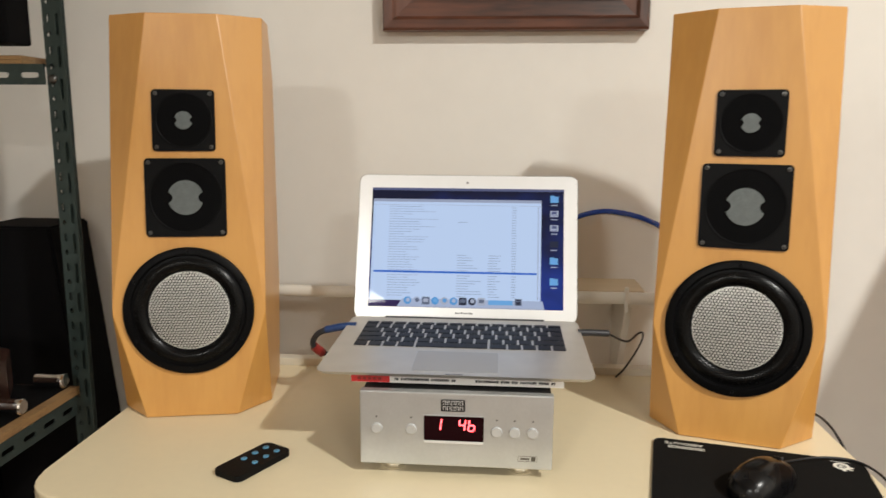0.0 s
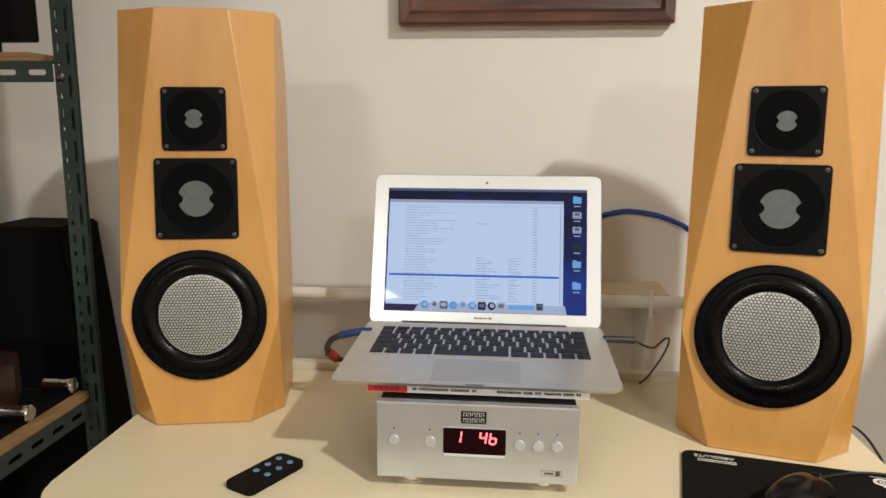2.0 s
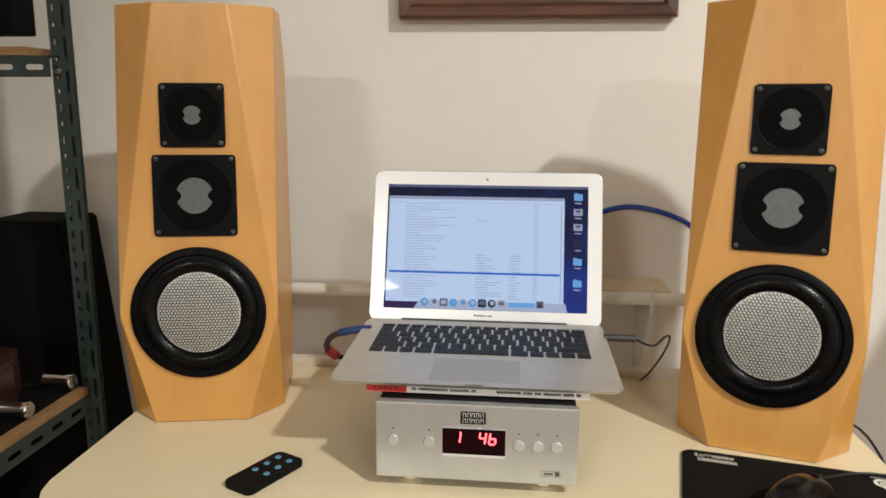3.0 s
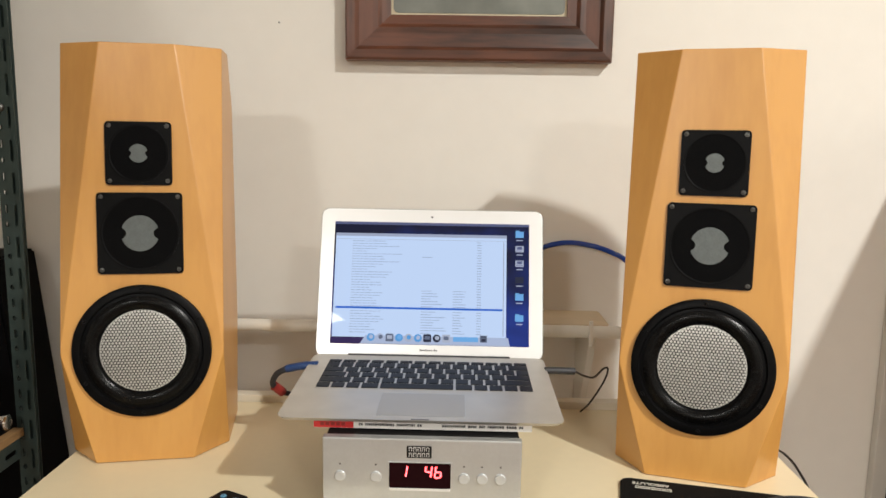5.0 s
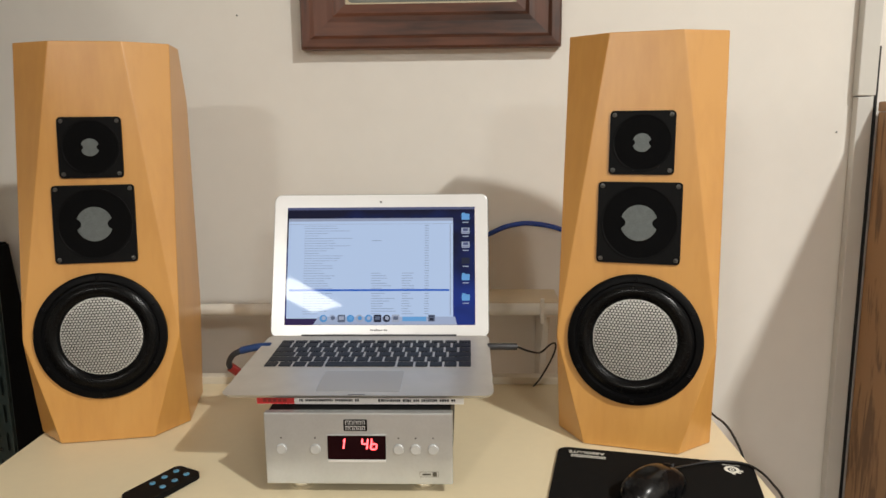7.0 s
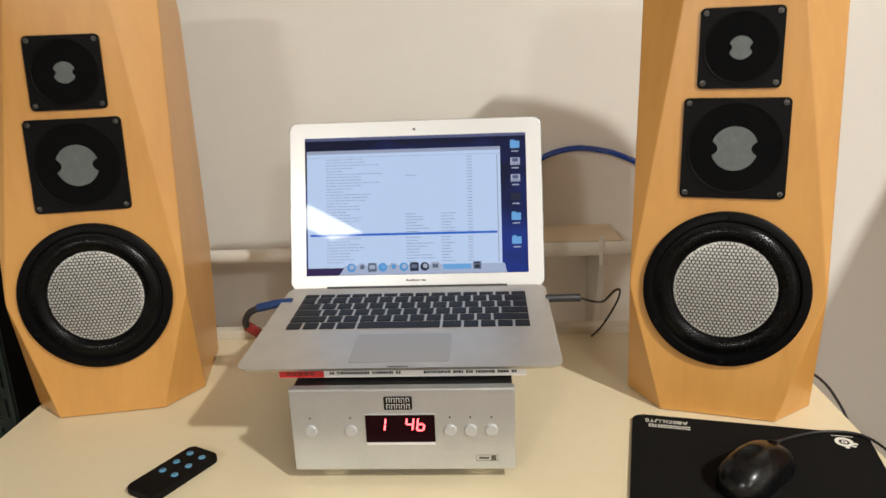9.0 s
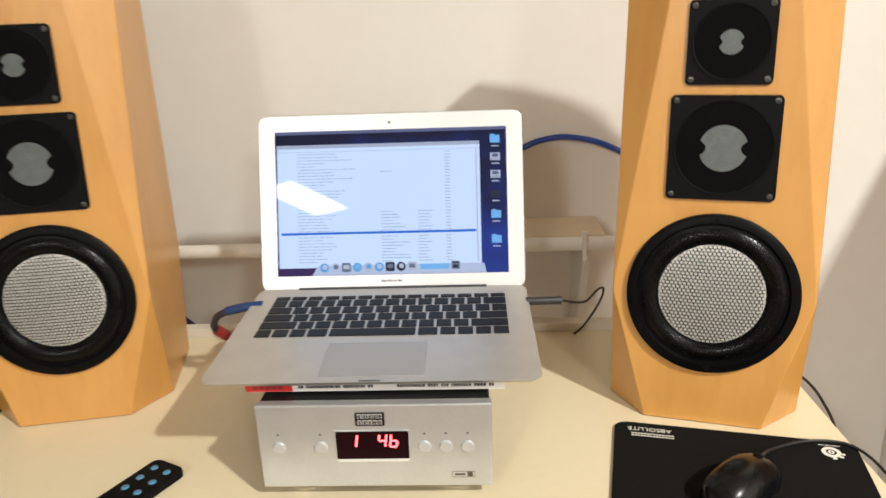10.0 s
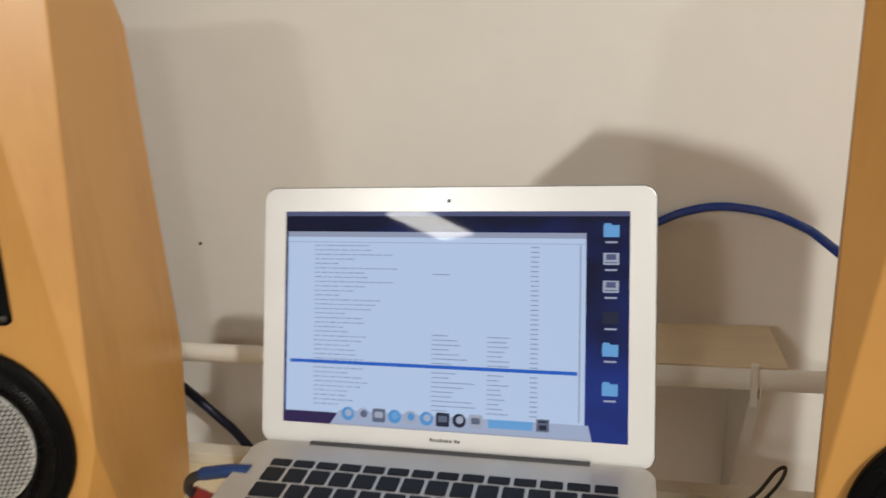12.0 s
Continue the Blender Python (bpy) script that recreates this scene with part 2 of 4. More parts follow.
def hull(points):
    bm = bmesh.new()
    for p in points:
        bm.verts.new(p)
    bmesh.ops.convex_hull(bm, input=bm.verts)
    bmesh.ops.dissolve_limit(bm, angle_limit=0.01, verts=bm.verts, edges=bm.edges)
    return bm


def text_mesh(words, size, material, name, parent, m, label="", extrude=0.0002):
    cu = bpy.data.curves.new(name, "FONT")
    cu.body, cu.size, cu.extrude, cu.align_x, cu.align_y = words, size, extrude, "CENTER", "CENTER"
    tmp = bpy.data.objects.new(name, cu)
    scene.collection.objects.link(tmp)
    me = bpy.data.meshes.new_from_object(tmp.evaluated_get(bpy.context.evaluated_depsgraph_get()))
    bpy.data.objects.remove(tmp)
    me.materials.clear()
    me.materials.append(material)
    return place_mesh(name, me, parent, label, m)


def bars(rects, z0, z1):
    bm = bmesh.new()
    for x0, x1, y0, y1 in rects:
        box(x0, x1, y0, y1, z0, z1, bm=bm)
    return bm


# ---- room ----
WALL_Y, CEIL = 1.645, 2.98
RX0, RX1, RY0 = -3.4, 3.2, -4.6
wall_n = part("wall_north", box(RX0 - 0.1, RX1 + 0.1, WALL_Y, WALL_Y + 0.1, 0, CEIL), M_WALL)
tagged(wall_n, "off-white painted plaster wall behind the table", "wall", kind="structure")
tagged(part("wall_south", box(RX0 - 0.1, RX1 + 0.1, RY0 - 0.1, RY0, 0, CEIL), M_WALL), "off-white painted wall closing the room", "wall", kind="structure")
tagged(part("wall_west", box(RX0 - 0.1, RX0, RY0, WALL_Y, 0, CEIL), M_WALL), "off-white painted side wall of the room", "wall", kind="structure")
tagged(part("wall_east", box(RX1, RX1 + 0.1, RY0, WALL_Y, 0, CEIL), M_WALL), "off-white painted side wall of the room", "wall", kind="structure")
tagged(part("floor", box(RX0 - 0.1, RX1 + 0.1, RY0 - 0.1, WALL_Y + 0.1, -0.1, 0), M_FLOOR), "dark brown vinyl floor of the room", "floor", kind="structure")
tagged(part("ceiling", box(RX0 - 0.1, RX1 + 0.1, RY0 - 0.1, WALL_Y + 0.1, CEIL, CEIL + 0.1), M_CEIL), "white painted ceiling of the room", "ceiling", kind="structure")


def ceiling_lamp(place, turn):
    lamp = thing("ceiling_lamp", pose(*place, 0, 0, turn), "white fluorescent ceiling light fitting with open tubes", "ceiling lamp", "ceiling lamps")
    part("housing", box(-0.17, 0.17, -0.33, 0.33, 0.0, 0.07, 0.006), M_LAMPBODY, lamp)
    for y in (-0.25, 0.25):
        part("rod", box(-0.006, 0.006, y - 0.006, y + 0.006, 0.07, CEIL - place[2]), M_LAMPBODY, lamp)
    for x in (-0.06, 0.06):
        part("end_bracket", box(x - 0.02, x + 0.02, -0.325, -0.315, -0.05, 0.0), M_LAMPBODY, lamp)
    return lamp


for place, watts, turn, wide, long in LAMPS:
    ceiling_lamp(place, turn)


# ---- table ----
TZ = 0.74
TX0, TX1, TY0, TY1 = -0.468, 0.500, 0.985, 1.445
table = thing("table", pose(0, 0, 0), "cream laminate table with rounded front corners against the wall", "table")


def table_outline(grow=0.0):
    pts, r = [], 0.06
    for cx, cy, a0 in ((TX1 - r, TY0 + r, 270), (TX1 - 0.012, TY1 - 0.012, 0), (TX0 + 0.012, TY1 - 0.012, 90), (TX0 + r, TY0 + r, 180)):
        rr = (0.012 if cy > 1.3 else r) + grow
        for k in range(9):
            a = radians(a0 + 90 * k / 8)
            pts.append((cx + rr * math.cos(a), cy + rr * math.sin(a)))
    return pts


part("tabletop", prism(table_outline(), TZ - 0.028, TZ, 0.0025), M_TABLE, table)
part("back_ledge", box(TX0 + 0.005, TX1 - 0.005, TY1 + 0.001, TY1 + 0.022, TZ - 0.028, TZ + 0.012, 0.002), M_EDGE, table, "off-white raised strip along the rear edge")
for x in (TX0 + 0.06, TX1 - 0.06):
    for y in (TY0 + 0.07, TY1 - 0.05):
        part("leg", box(x - 0.02, x + 0.02, y - 0.02, y + 0.02, 0, TZ - 0.028, 0.003), M_EDGE, table)


# ---- loudspeakers ----
SP_H, SP_W, SP_D, LEAN_TOP = 0.547, 0.1025, 0.220, 0.055


def front(z):
    return LEAN_TOP * z / SP_H


def face_pose(x, z, out=0.0):
    a = math.atan2(LEAN_TOP, SP_H)
    s, c = math.sin(a), math.cos(a)
    m = Matrix(((1, 0, 0, x), (0, s, -c, front(z)), (0, c, s, z), (0, 0, 0, 1)))
    return m @ Matrix.Translation((0, 0, out))


def notched_disc(r, notch, z, h, n=40):
    """A disc with a round bite out of either side."""
    pts = []
    for k in range(n * 2):
        a = 2 * math.pi * k / (n * 2)
        x, y = r * math.cos(a), r * math.sin(a)
        for s in (-1, 1):
            dx, dy = x - s * r * 0.98, y
            d = math.hypot(dx, dy)
            if d < notch:
                x = s * (r * 0.98 - math.sqrt(max(0.0, notch * notch - dy * dy)))
        pts.append((x, y))
    return prism(pts, z, z + h, 0.0006, 1, top_only=True)


def honeycomb(r, cell, line, z_of, thick=0.0004):
    verts, faces = [], []
    rows = int(r / (cell * 0.866)) + 1
    for j in range(-rows, rows + 1):
        for i in range(-rows, rows + 1):
            cx, cy = cell * (i + 0.5 * (j % 2)), cell * 0.866 * j
            if math.hypot(cx, cy) > r - cell * 0.3:
                continue
            ro, ri = cell / math.sqrt(3), cell / math.sqrt(3) - line
            base = len(verts)
            for rad in (ro, ri):
                for k in range(6):
                    a = radians(30 + 60 * k)
                    x, y = cx + rad * math.cos(a), cy + rad * math.sin(a)
                    verts.append((x, y, z_of(math.hypot(x, y))))
            for k in range(6):
                l = (k + 1) % 6
                faces.append((base + k, base + l, base + 6 + l, base + 6 + k))
    me = bpy.data.meshes.new("grille")
    me.from_pydata(verts, [], faces)
    return me


def screw_mesh(material):
    bm = lathe([(0.0, 0.0012), (0.0012, 0.0004), (0.0014, 0.0016), (0.0026, 0.0014), (0.003, 0.0), (0.0, -0.001)], 14)
    me = bpy.data.meshes.new("screw")
    bm.to_mesh(me)
    bm.free()
    me.materials.append(material)
    return me


SCREW, SCREW_B = screw_mesh(M_SCREW), screw_mesh(M_BLACK)
GRILLE_W = honeycomb(0.0545, 0.0043, 0.00062, lambda r: 0.0004 + 0.004 * (1 - (r / 0.056) ** 2))
GRILLE_W.materials.append(M_WIRE)
M_PERF = mat("black_perforated_steel", (0.0025, 0.0025, 0.0025), 0.26, spec=0.2, vary=0.1, scale=300)


def perforated_ring(r0, r1, z_of, cell=0.0031, line=0.0008):
    me = honeycomb(r1, cell, line, z_of)
    bm = bmesh.new()
    bm.from_mesh(me)
    bmesh.ops.delete(bm, geom=[v for v in bm.verts if v.co.to_2d().length < r0], context="VERTS")
    bm.to_mesh(me)
    bm.free()
    me.materials.append(M_PERF)
    return me


RING_W = perforated_ring(0.0565, 0.0745, lambda r: 0.0016 + 0.0042 * math.sin(min(1.0, max(0.0, (r - 0.055) / 0.0195)) * math.pi))


def square_driver(name, sp, z, size, disc, notch):
    h = 0.0025
    plate = part(name, prism(rrect(size, size, 0.005), -0.002, h, 0.0007, 2), M_BLACK, sp, "black square driver plate", face_pose(0, z))
    rim = size * 0.46
    part("surround", lathe([(rim, h - 0.0004), (rim, h + 0.0006), (rim - 0.0015, h + 0.0009), (rim - 0.003, h + 0.0002)], 64), M_RUBBER, plate, smooth=True)
    part("foam", lathe([(rim - 0.003, h - 0.0003), (rim - 0.003, h + 0.0003), (disc * 1.4, h + 0.0008), (0, h + 0.0008)], 64), M_FOAM, plate, "black foam disc", smooth=True)
    part("mesh_dome", notched_disc(disc, notch, h + 0.0004, 0.0012), M_MESHGREY, plate, "grey metal mesh centre with two round notches")
    k = size / 2 - 0.0055
    for sx in (-1, 1):
        for sy in (-1, 1):
            place_mesh("screw", SCREW, plate, "", Matrix.Translation((sx * k, sy * k, h)))
    return plate


def loudspeaker(m, label):
    sp = thing("loudspeaker", m, label, "loudspeaker", "pair of loudspeakers")
    t = front(SP_H)
    pts = []
    for s in (-1, 1):
        pts += [(s * 0.0465, t, SP_H), (s * SP_W, t + 0.034, SP_H), (s * SP_W, 0.158, SP_H), (s * SP_W, 0.204, 0.47), (s * SP_W, front(0.145), 0.145), (s * SP_W, 0.206, 0.145), (s * 0.0612, 0, 0), (s * SP_W, 0.050, 0), (s * SP_W, 0.168, 0), (s * 0.0612, SP_D, 0), (s * 0.0465, 0.166, SP_H), (s * 0.0612, SP_D, 0.44)]
    bm = hull(pts)
    bmesh.ops.bevel(bm, geom=list(bm.edges), offset=0.0012, segments=2, affect="EDGES", profile=0.5)
    part("cabinet", bm, M_MAPLE, sp, "faceted maple veneer cabinet")
    square_driver("tweeter", sp, 0.405, 0.0825, 0.0120, 0.0038)
    square_driver("midrange", sp, 0.3015, 0.1065, 0.0235, 0.0068)
    w = part("woofer", lathe([(0.0, -0.002), (0.0872, -0.002), (0.0872, 0.0035), (0.0855, 0.0050), (0.0775, 0.0052), (0.0755, 0.0024), (0.0725, 0.0030), (0.069, 0.0044), (0.065, 0.0050), (0.061, 0.0042), (0.0575, 0.0020), (0.0552, -0.0008), (0.0, -0.0012)], 96), M_RUBBER, sp, "round woofer with a black rubber rim", face_pose(0, 0.1475, 0.0017), smooth=True)
    part("cone", lathe([(0.0541, -0.0005), (0.045, 0.0008), (0.025, 0.0026), (0.0, 0.0032)], 64), M_CONE, w, "silver cone", smooth=True)
    place_mesh("perforated_ring", RING_W, w, "black perforated steel ring")
    place_mesh("grille", GRILLE_W, w, "dark honeycomb wire mesh", Matrix.Translation((0, 0, 0.0008)))
    for k in range(6):
        a = radians(90 + 60 * k)
        place_mesh("screw", SCREW_B, w, "", Matrix.Translation((0.0815 * math.cos(a), 0.0815 * math.sin(a), 0.0045)))
    for s in (-1, 1):
        part("foot", lathe([(0.009, -0.0005), (0.009, 0.004), (0.0, 0.004)], 16, cx=s * 0.05, cy=SP_D - 0.03), M_RUBBER, sp)
    return sp


loudspeaker(pose(-0.3615, 1.2175, TZ + 0.0008, 0, 0, 11.5), "tall faceted maple loudspeaker with three drivers, beside the metal rack")
loudspeaker(pose(0.3583, 1.1982, TZ + 0.0008, 0, 0, -15.5), "tall faceted maple loudspeaker with three drivers, behind the mouse mat")

# ---- amplifier ----
AX0, AX1, AY, AZ0, AZ1 = -0.097, 0.124, 1.071, 0.7540, 0.8428
AC = (AX0 + AX1) / 2
amp = thing("amplifier", pose(AC, AY, TZ), "silver-fronted compact amplifier with a red digit display on the table", "amplifier")
hw, z0, z1 = (AX1 - AX0) / 2, AZ0 - TZ, AZ1 - TZ
part("front_panel", box(-hw, hw, 0.0, 0.011, z0, z1, 0.0018, 3), M_ALU, amp, "brushed silver aluminium front panel")
part("case", box(-hw + 0.002, hw - 0.002, 0.0115, 0.215, z0 + 0.001, z1 - 0.002, 0.0012), M_AMPTOP, amp, "black metal case")
UP = Matrix(((1, 0, 0, 0), (0, 0, -1, 0), (0, 1, 0, 0), (0, 0, 0, 1)))


def on_front(x, z, out=0.0):
    return Matrix.Translation((x, -out, z)) @ UP


M_DISPLAY = glow("display_window", (0.10, 0.0, 0.002), 0.05, rough=0.1, base=(0.008, 0.003, 0.004))
M_LED = glow("red_led", (1.0, 0.07, 0.08), 8.0)
dcx, dcz = 0.0115 - AC, 0.8005 - TZ
disp = part("display", prism(rrect(0.0685, 0.0295, 0.0015), 0.0, 0.0012), M_DISPLAY, amp, "dark red display window", on_front(dcx, dcz, -0.0002))
part("display_rim", bars([(-0.0352, -0.0343, -0.0150, 0.0150), (0.0343, 0.0352, -0.0150, 0.0150), (-0.0352, 0.0352, 0.0148, 0.0156)], 0, 0.0010), M_ALU, amp, "", on_front(dcx, dcz, 0))
part("display_ledge", box(dcx - 0.034, dcx + 0.034, -0.0016, 0.0005, dcz - 0.0180, dcz - 0.0150, 0.0005), M_BEZEL, amp)


def digit(segments, x, z, name):
    w, h, t, sl = 0.0066, 0.0132, 0.0016, 0.13
    spots = {"a": (0, h / 2, 1), "g": (0, 0, 1), "d": (0, -h / 2, 1), "f": (-w / 2, h / 4, 0), "b": (w / 2, h / 4, 0), "e": (-w / 2, -h / 4, 0), "c": (w / 2, -h / 4, 0)}
    bm = bmesh.new()
    for s in segments:
        cx, cy, flat = spots[s]
        lx, ly = (w / 2 - t * 0.35, t / 2) if flat else (t / 2, h / 4 - t * 0.25)
        q = [bm.verts.new((cx + dx + sl * (cy + dy), cy + dy, 0)) for dx, dy in ((-lx, -ly), (lx, -ly), (lx, ly), (-lx, ly))]
        bm.faces.new(q)
    part(name, bm, M_LED, disp, "glowing red digit", Matrix.Translation((x, z, 0.0015)))


digit("bc", -0.0180, 0.0048, "digit")
digit("fgbc", 0.0095, 0.0048, "digit")
digit("fgecd", 0.0205, 0.0048, "digit")
for bx in (-0.0890, -0.0490, 0.0490, 0.0690, 0.0895):
    part("button", lathe([(0.0064, 0.0), (0.0063, 0.0012), (0.0056, 0.0022), (0.0040, 0.0024), (0.0, 0.0017)], 28), M_BUTTON, amp, "", on_front(dcx + bx, dcz - 0.0025, 0.0), smooth=True)
    part("button_mark", bars([(-0.0009, 0.0009, -0.0009, 0.0009)], 0, 0.0002), M_INK, amp, "", on_front(dcx + bx, dcz + 0.0115, 0.0))
badge = part("badge", prism(rrect(0.0277, 0.0140, 0.0015), 0, 0.0008), M_AMPTOP, amp, "dark badge with pale strokes", on_front(dcx - 0.001, dcz + 0.0275, 0.0))
strokes = []
for row in (0.0033, -0.0033):
    for k in range(5):
        x = -0.0095 + 0.0048 * k
        strokes += [(x - 0.0018, x - 0.0012, row - 0.0024, row + 0.0024), (x + 0.0010, x + 0.0016, row - 0.0024, row + 0.0024), (x - 0.0012, x + 0.0010, row + 0.0018, row + 0.0024)]
part("badge_strokes", bars(strokes, 0.0008, 0.0010), M_BEZEL, badge)
tag = part("model_tag", bars([(-0.011, 0.011, -0.0033, -0.0029), (-0.011, 0.011, 0.0029, 0.0033), (-0.011, -0.0106, -0.003, 0.003), (0.0106, 0.011, -0.003, 0.003), (-0.008, 0.002, -0.0012, 0.0010), (0.004, 0.009, -0.0025, 0.0025)], 0, 0.0002), M_SCREW, amp, "", on_front(hw - 0.028, z0 + 0.013, 0.0))
for x in (-0.075, 0.075):
    for y in (0.03, 0.18):
        part("foot", lathe([(0.0, 0.0), (0.0135, 0.0), (0.0150, 0.003), (0.0150, 0.009), (0.011, z0 + 0.001), (0.0, z0 + 0.001)], 24, cx=x, cy=y), M_CHROME, amp, "chrome foot", smooth=True)

# ---- magazine ----
BZ0, BZ1 = AZ1 + 0.0005, 0.8535
book = thing("magazine", pose(0.0125, 1.0965, BZ0), "thin paperback magazine with red and white spine under the laptop", "magazine")
bw, bt = 0.1245, BZ1 - BZ0
part("cover", box(-bw, bw, 0.0, 0.205, 0.0, bt, 0.0008), M_COVER, book)
part("spine_panel", bars([(-bw + 0.0005, -bw + 0.046, 0.0006, bt - 0.0006)], 0, 0.0003), M_RED, book, "red printed end of the spine", on_front(0, 0, 0))
lines = []
rng = random.Random(4)
x = -bw + 0.052
while x < bw - 0.012:
    w = rng.uniform(0.0012, 0.0026)
    if not (0.0 < x < 0.02):
        lines.append((x, x + w, bt * 0.36, bt * 0.64))
    x += w + rng.choice((0.0006, 0.0006, 0.0006, 0.003))
part("spine_print", bars(lines, 0, 0.0003), M_GREYPLUG, book, "dark print on the spine", on_front(0, 0, 0))["kind"] = "stuff"
part("spine_print", bars([(-bw + 0.008 + 0.006 * k, -bw + 0.0125 + 0.006 * k, bt * 0.3, bt * 0.7) for k in range(5)], 0, 0.0002), M_REDPLUG, book, "pale print on red", on_front(0, 0, 0.0003))["kind"] = "stuff"

# ---- laptop ----
LX, LY, LZ = 0.0100, 1.312, BZ1 + 0.0010
LW, LD = 0.325, 0.227
laptop = thing("laptop", pose(LX, LY, LZ), "open thin silver laptop showing a song list on its screen", "laptop")
T_BACK, T_FRONT = 0.0100, 0.0042


def deck(y):
    return T_FRONT + (T_BACK - T_FRONT) * (y + LD) / LD


bm = prism(rrect(LW, LD, 0.011, 6, 0, -LD / 2), 0.0, 1.0)
for v in bm.verts:
    if v.co.z > 0.5:
        v.co.z = deck(v.co.y)
    else:
        v.co.z = 0.0
        v.co.x *= 0.975
        v.co.y = -LD / 2 + (v.co.y + LD / 2) * 0.97
top_edges = [e for e in bm.edges if all(abs(v.co.z - deck(v.co.y)) < 1e-6 for v in e.verts) and len([f for f in e.link_faces if len(f.verts) > 8]) == 1]
bmesh.ops.bevel(bm, geom=top_edges, offset=0.0008, segments=2, affect="EDGES")
part("base", bm, M_ALU_L, laptop, "silver aluminium base")
SL = math.atan2(T_BACK - T_FRONT, LD)


def on_deck(x, y, out=0.0):
    return Matrix.Translation((x, y, deck(y) + out)) @ Matrix.Rotation(SL, 4, "X")


CAPS = {}


def key(w, d, x, y):
    k = (round(w, 4), round(d, 4))
    if k not in CAPS:
        b = prism(rrect(w, d, 0.0012, 2), 0.0, 0.0012, 0.0003, 1, top_only=True)
        me = bpy.data.meshes.new("key")
        b.to_mesh(me)
        b.free()
        me.materials.append(M_KEY)
        CAPS[k] = me
    place_mesh("key", CAPS[k], laptop, "", on_deck(x, y, 0.0002))


KW, GAP = 0.272, 0.0029
well = part("keyboard_well", prism(rrect(KW + 0.004, 0.110, 0.003), 0, 0.0003), M_ALU_L, laptop, "silver keyboard surround", on_deck(0, -0.0785, 0.0001))
y = -0.0262
rows = [([1.0] * 14, 0.0085), ([1.0] * 13 + [1.5], 0.0164), ([1.5] + [1.0] * 13, 0.0164), ([1.75] + [1.0] * 11 + [1.75], 0.0164), ([2.25] + [1.0] * 10 + [2.25], 0.0164), ([1.0, 1.0, 1.0, 1.25, 5.0, 1.25, 1.0, 1.0, 1.0, 1.0], 0.0164)]
for widths, depth in rows:
    unit = (KW + GAP) / sum(widths)
    x = -KW / 2
    for w in widths:
        kw = w * unit - GAP
        key(kw, depth, x + kw / 2, y - depth / 2)
        x += w * unit
    y -= depth + GAP
part("trackpad", prism(rrect(0.101, 0.068, 0.003), 0, 0.0003), M_TRACK, laptop, "silver trackpad", on_deck(0, -0.181, 0.0001))
part("trackpad_edge", bars([(-0.0512, 0.0512, -0.0348, -0.0345), (-0.0512, 0.0512, 0.0345, 0.0348), (-0.0512, -0.0509, -0.0346, 0.0346), (0.0509, 0.0512, -0.0346, 0.0346)], 0, 0.00025), M_ALU, laptop, "", on_deck(0, -0.181, 0.0001))
part("opening_notch", bars([(-0.010, 0.010, -0.002, 0.0)], 0, 0.0002), M_SCREW, laptop, "", on_deck(0, -LD + 0.0035, 0.0001))
part("hinge", tube([(-0.115, 0.0, T_BACK - 0.002), (0.115, 0.0, T_BACK - 0.002)], 0.0036, 14, 2), M_INK, laptop, "dark hinge cover", smooth=True)

LIDH, LIDT, TILT_LID = 0.217, 0.0055, 18.0
lid_pose = Matrix.Translation((0, 0.0045, 0.0055)) @ Matrix.Rotation(radians(90 - TILT_LID), 4, "X")
lid = part("lid", prism(rrect(LW, LIDH, 0.010, 6, 0, LIDH / 2), -LIDT, 0.0, 0.0007, 2), M_BEZEL, laptop, "white-silver lid", lid_pose)
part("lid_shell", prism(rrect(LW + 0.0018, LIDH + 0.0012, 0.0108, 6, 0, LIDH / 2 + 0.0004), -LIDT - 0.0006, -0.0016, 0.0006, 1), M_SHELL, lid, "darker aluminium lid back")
SW, SH, SB = 0.286, 0.179, 0.0185
part("camera_eye", lathe([(0.0, 0.0003), (0.0016, 0.0003), (0.0016, 0.0)], 14, cx=0, cy=SB + SH + 0.0085), M_INK, lid)
part("lid_mark", bars([(-0.0135 + 0.0027 * k + (0.0015 if k > 6 else 0), -0.0117 + 0.0027 * k + (0.0015 if k > 6 else 0), 0.0, 0.0021 if k not in (0, 3, 7) else 0.0028) for k in range(9)], 0, 0.0002), M_GREYPLUG, lid, "grey printed mark", Matrix.Translation((0, 0.0098, 0)))
SCREEN = 0.8
M_DESK = glow("screen_desktop", (0.012, 0.022, 0.13), SCREEN)
nt = M_DESK.node_tree
tc, sep, nz, mx, rp = (nt.nodes.new(k) for k in ("ShaderNodeTexCoord", "ShaderNodeSeparateXYZ", "ShaderNodeTexNoise", "ShaderNodeMath", "ShaderNodeValToRGB"))
nt.links.new(tc.outputs["Generated"], sep.inputs[0])
nt.links.new(tc.outputs["Generated"], nz.inputs["Vector"])
nz.inputs["Scale"].default_value = 3.0
mx.operation, mx.inputs[1].default_value = "MULTIPLY_ADD", -0.55
nt.links.new(sep.outputs[1], mx.inputs[0])
nt.links.new(nz.outputs[0], mx.inputs[2])
rp.color_ramp.elements[0].position, rp.color_ramp.elements[1].position = -0.0, 0.45
rp.color_ramp.elements[0].color, rp.color_ramp.elements[1].color = (0.006, 0.008, 0.030, 1), (0.012, 0.035, 0.24, 1)
nt.links.new(mx.outputs[0], rp.inputs[0])
nt.links.new(rp.outputs[0], nt.nodes["Principled BSDF"].inputs["Emission Color"])
M_WIN = glow("screen_window", (0.56, 0.71, 0.98), SCREEN)
M_BARTOP = glow("screen_bar", (0.35, 0.40, 0.55), SCREEN)
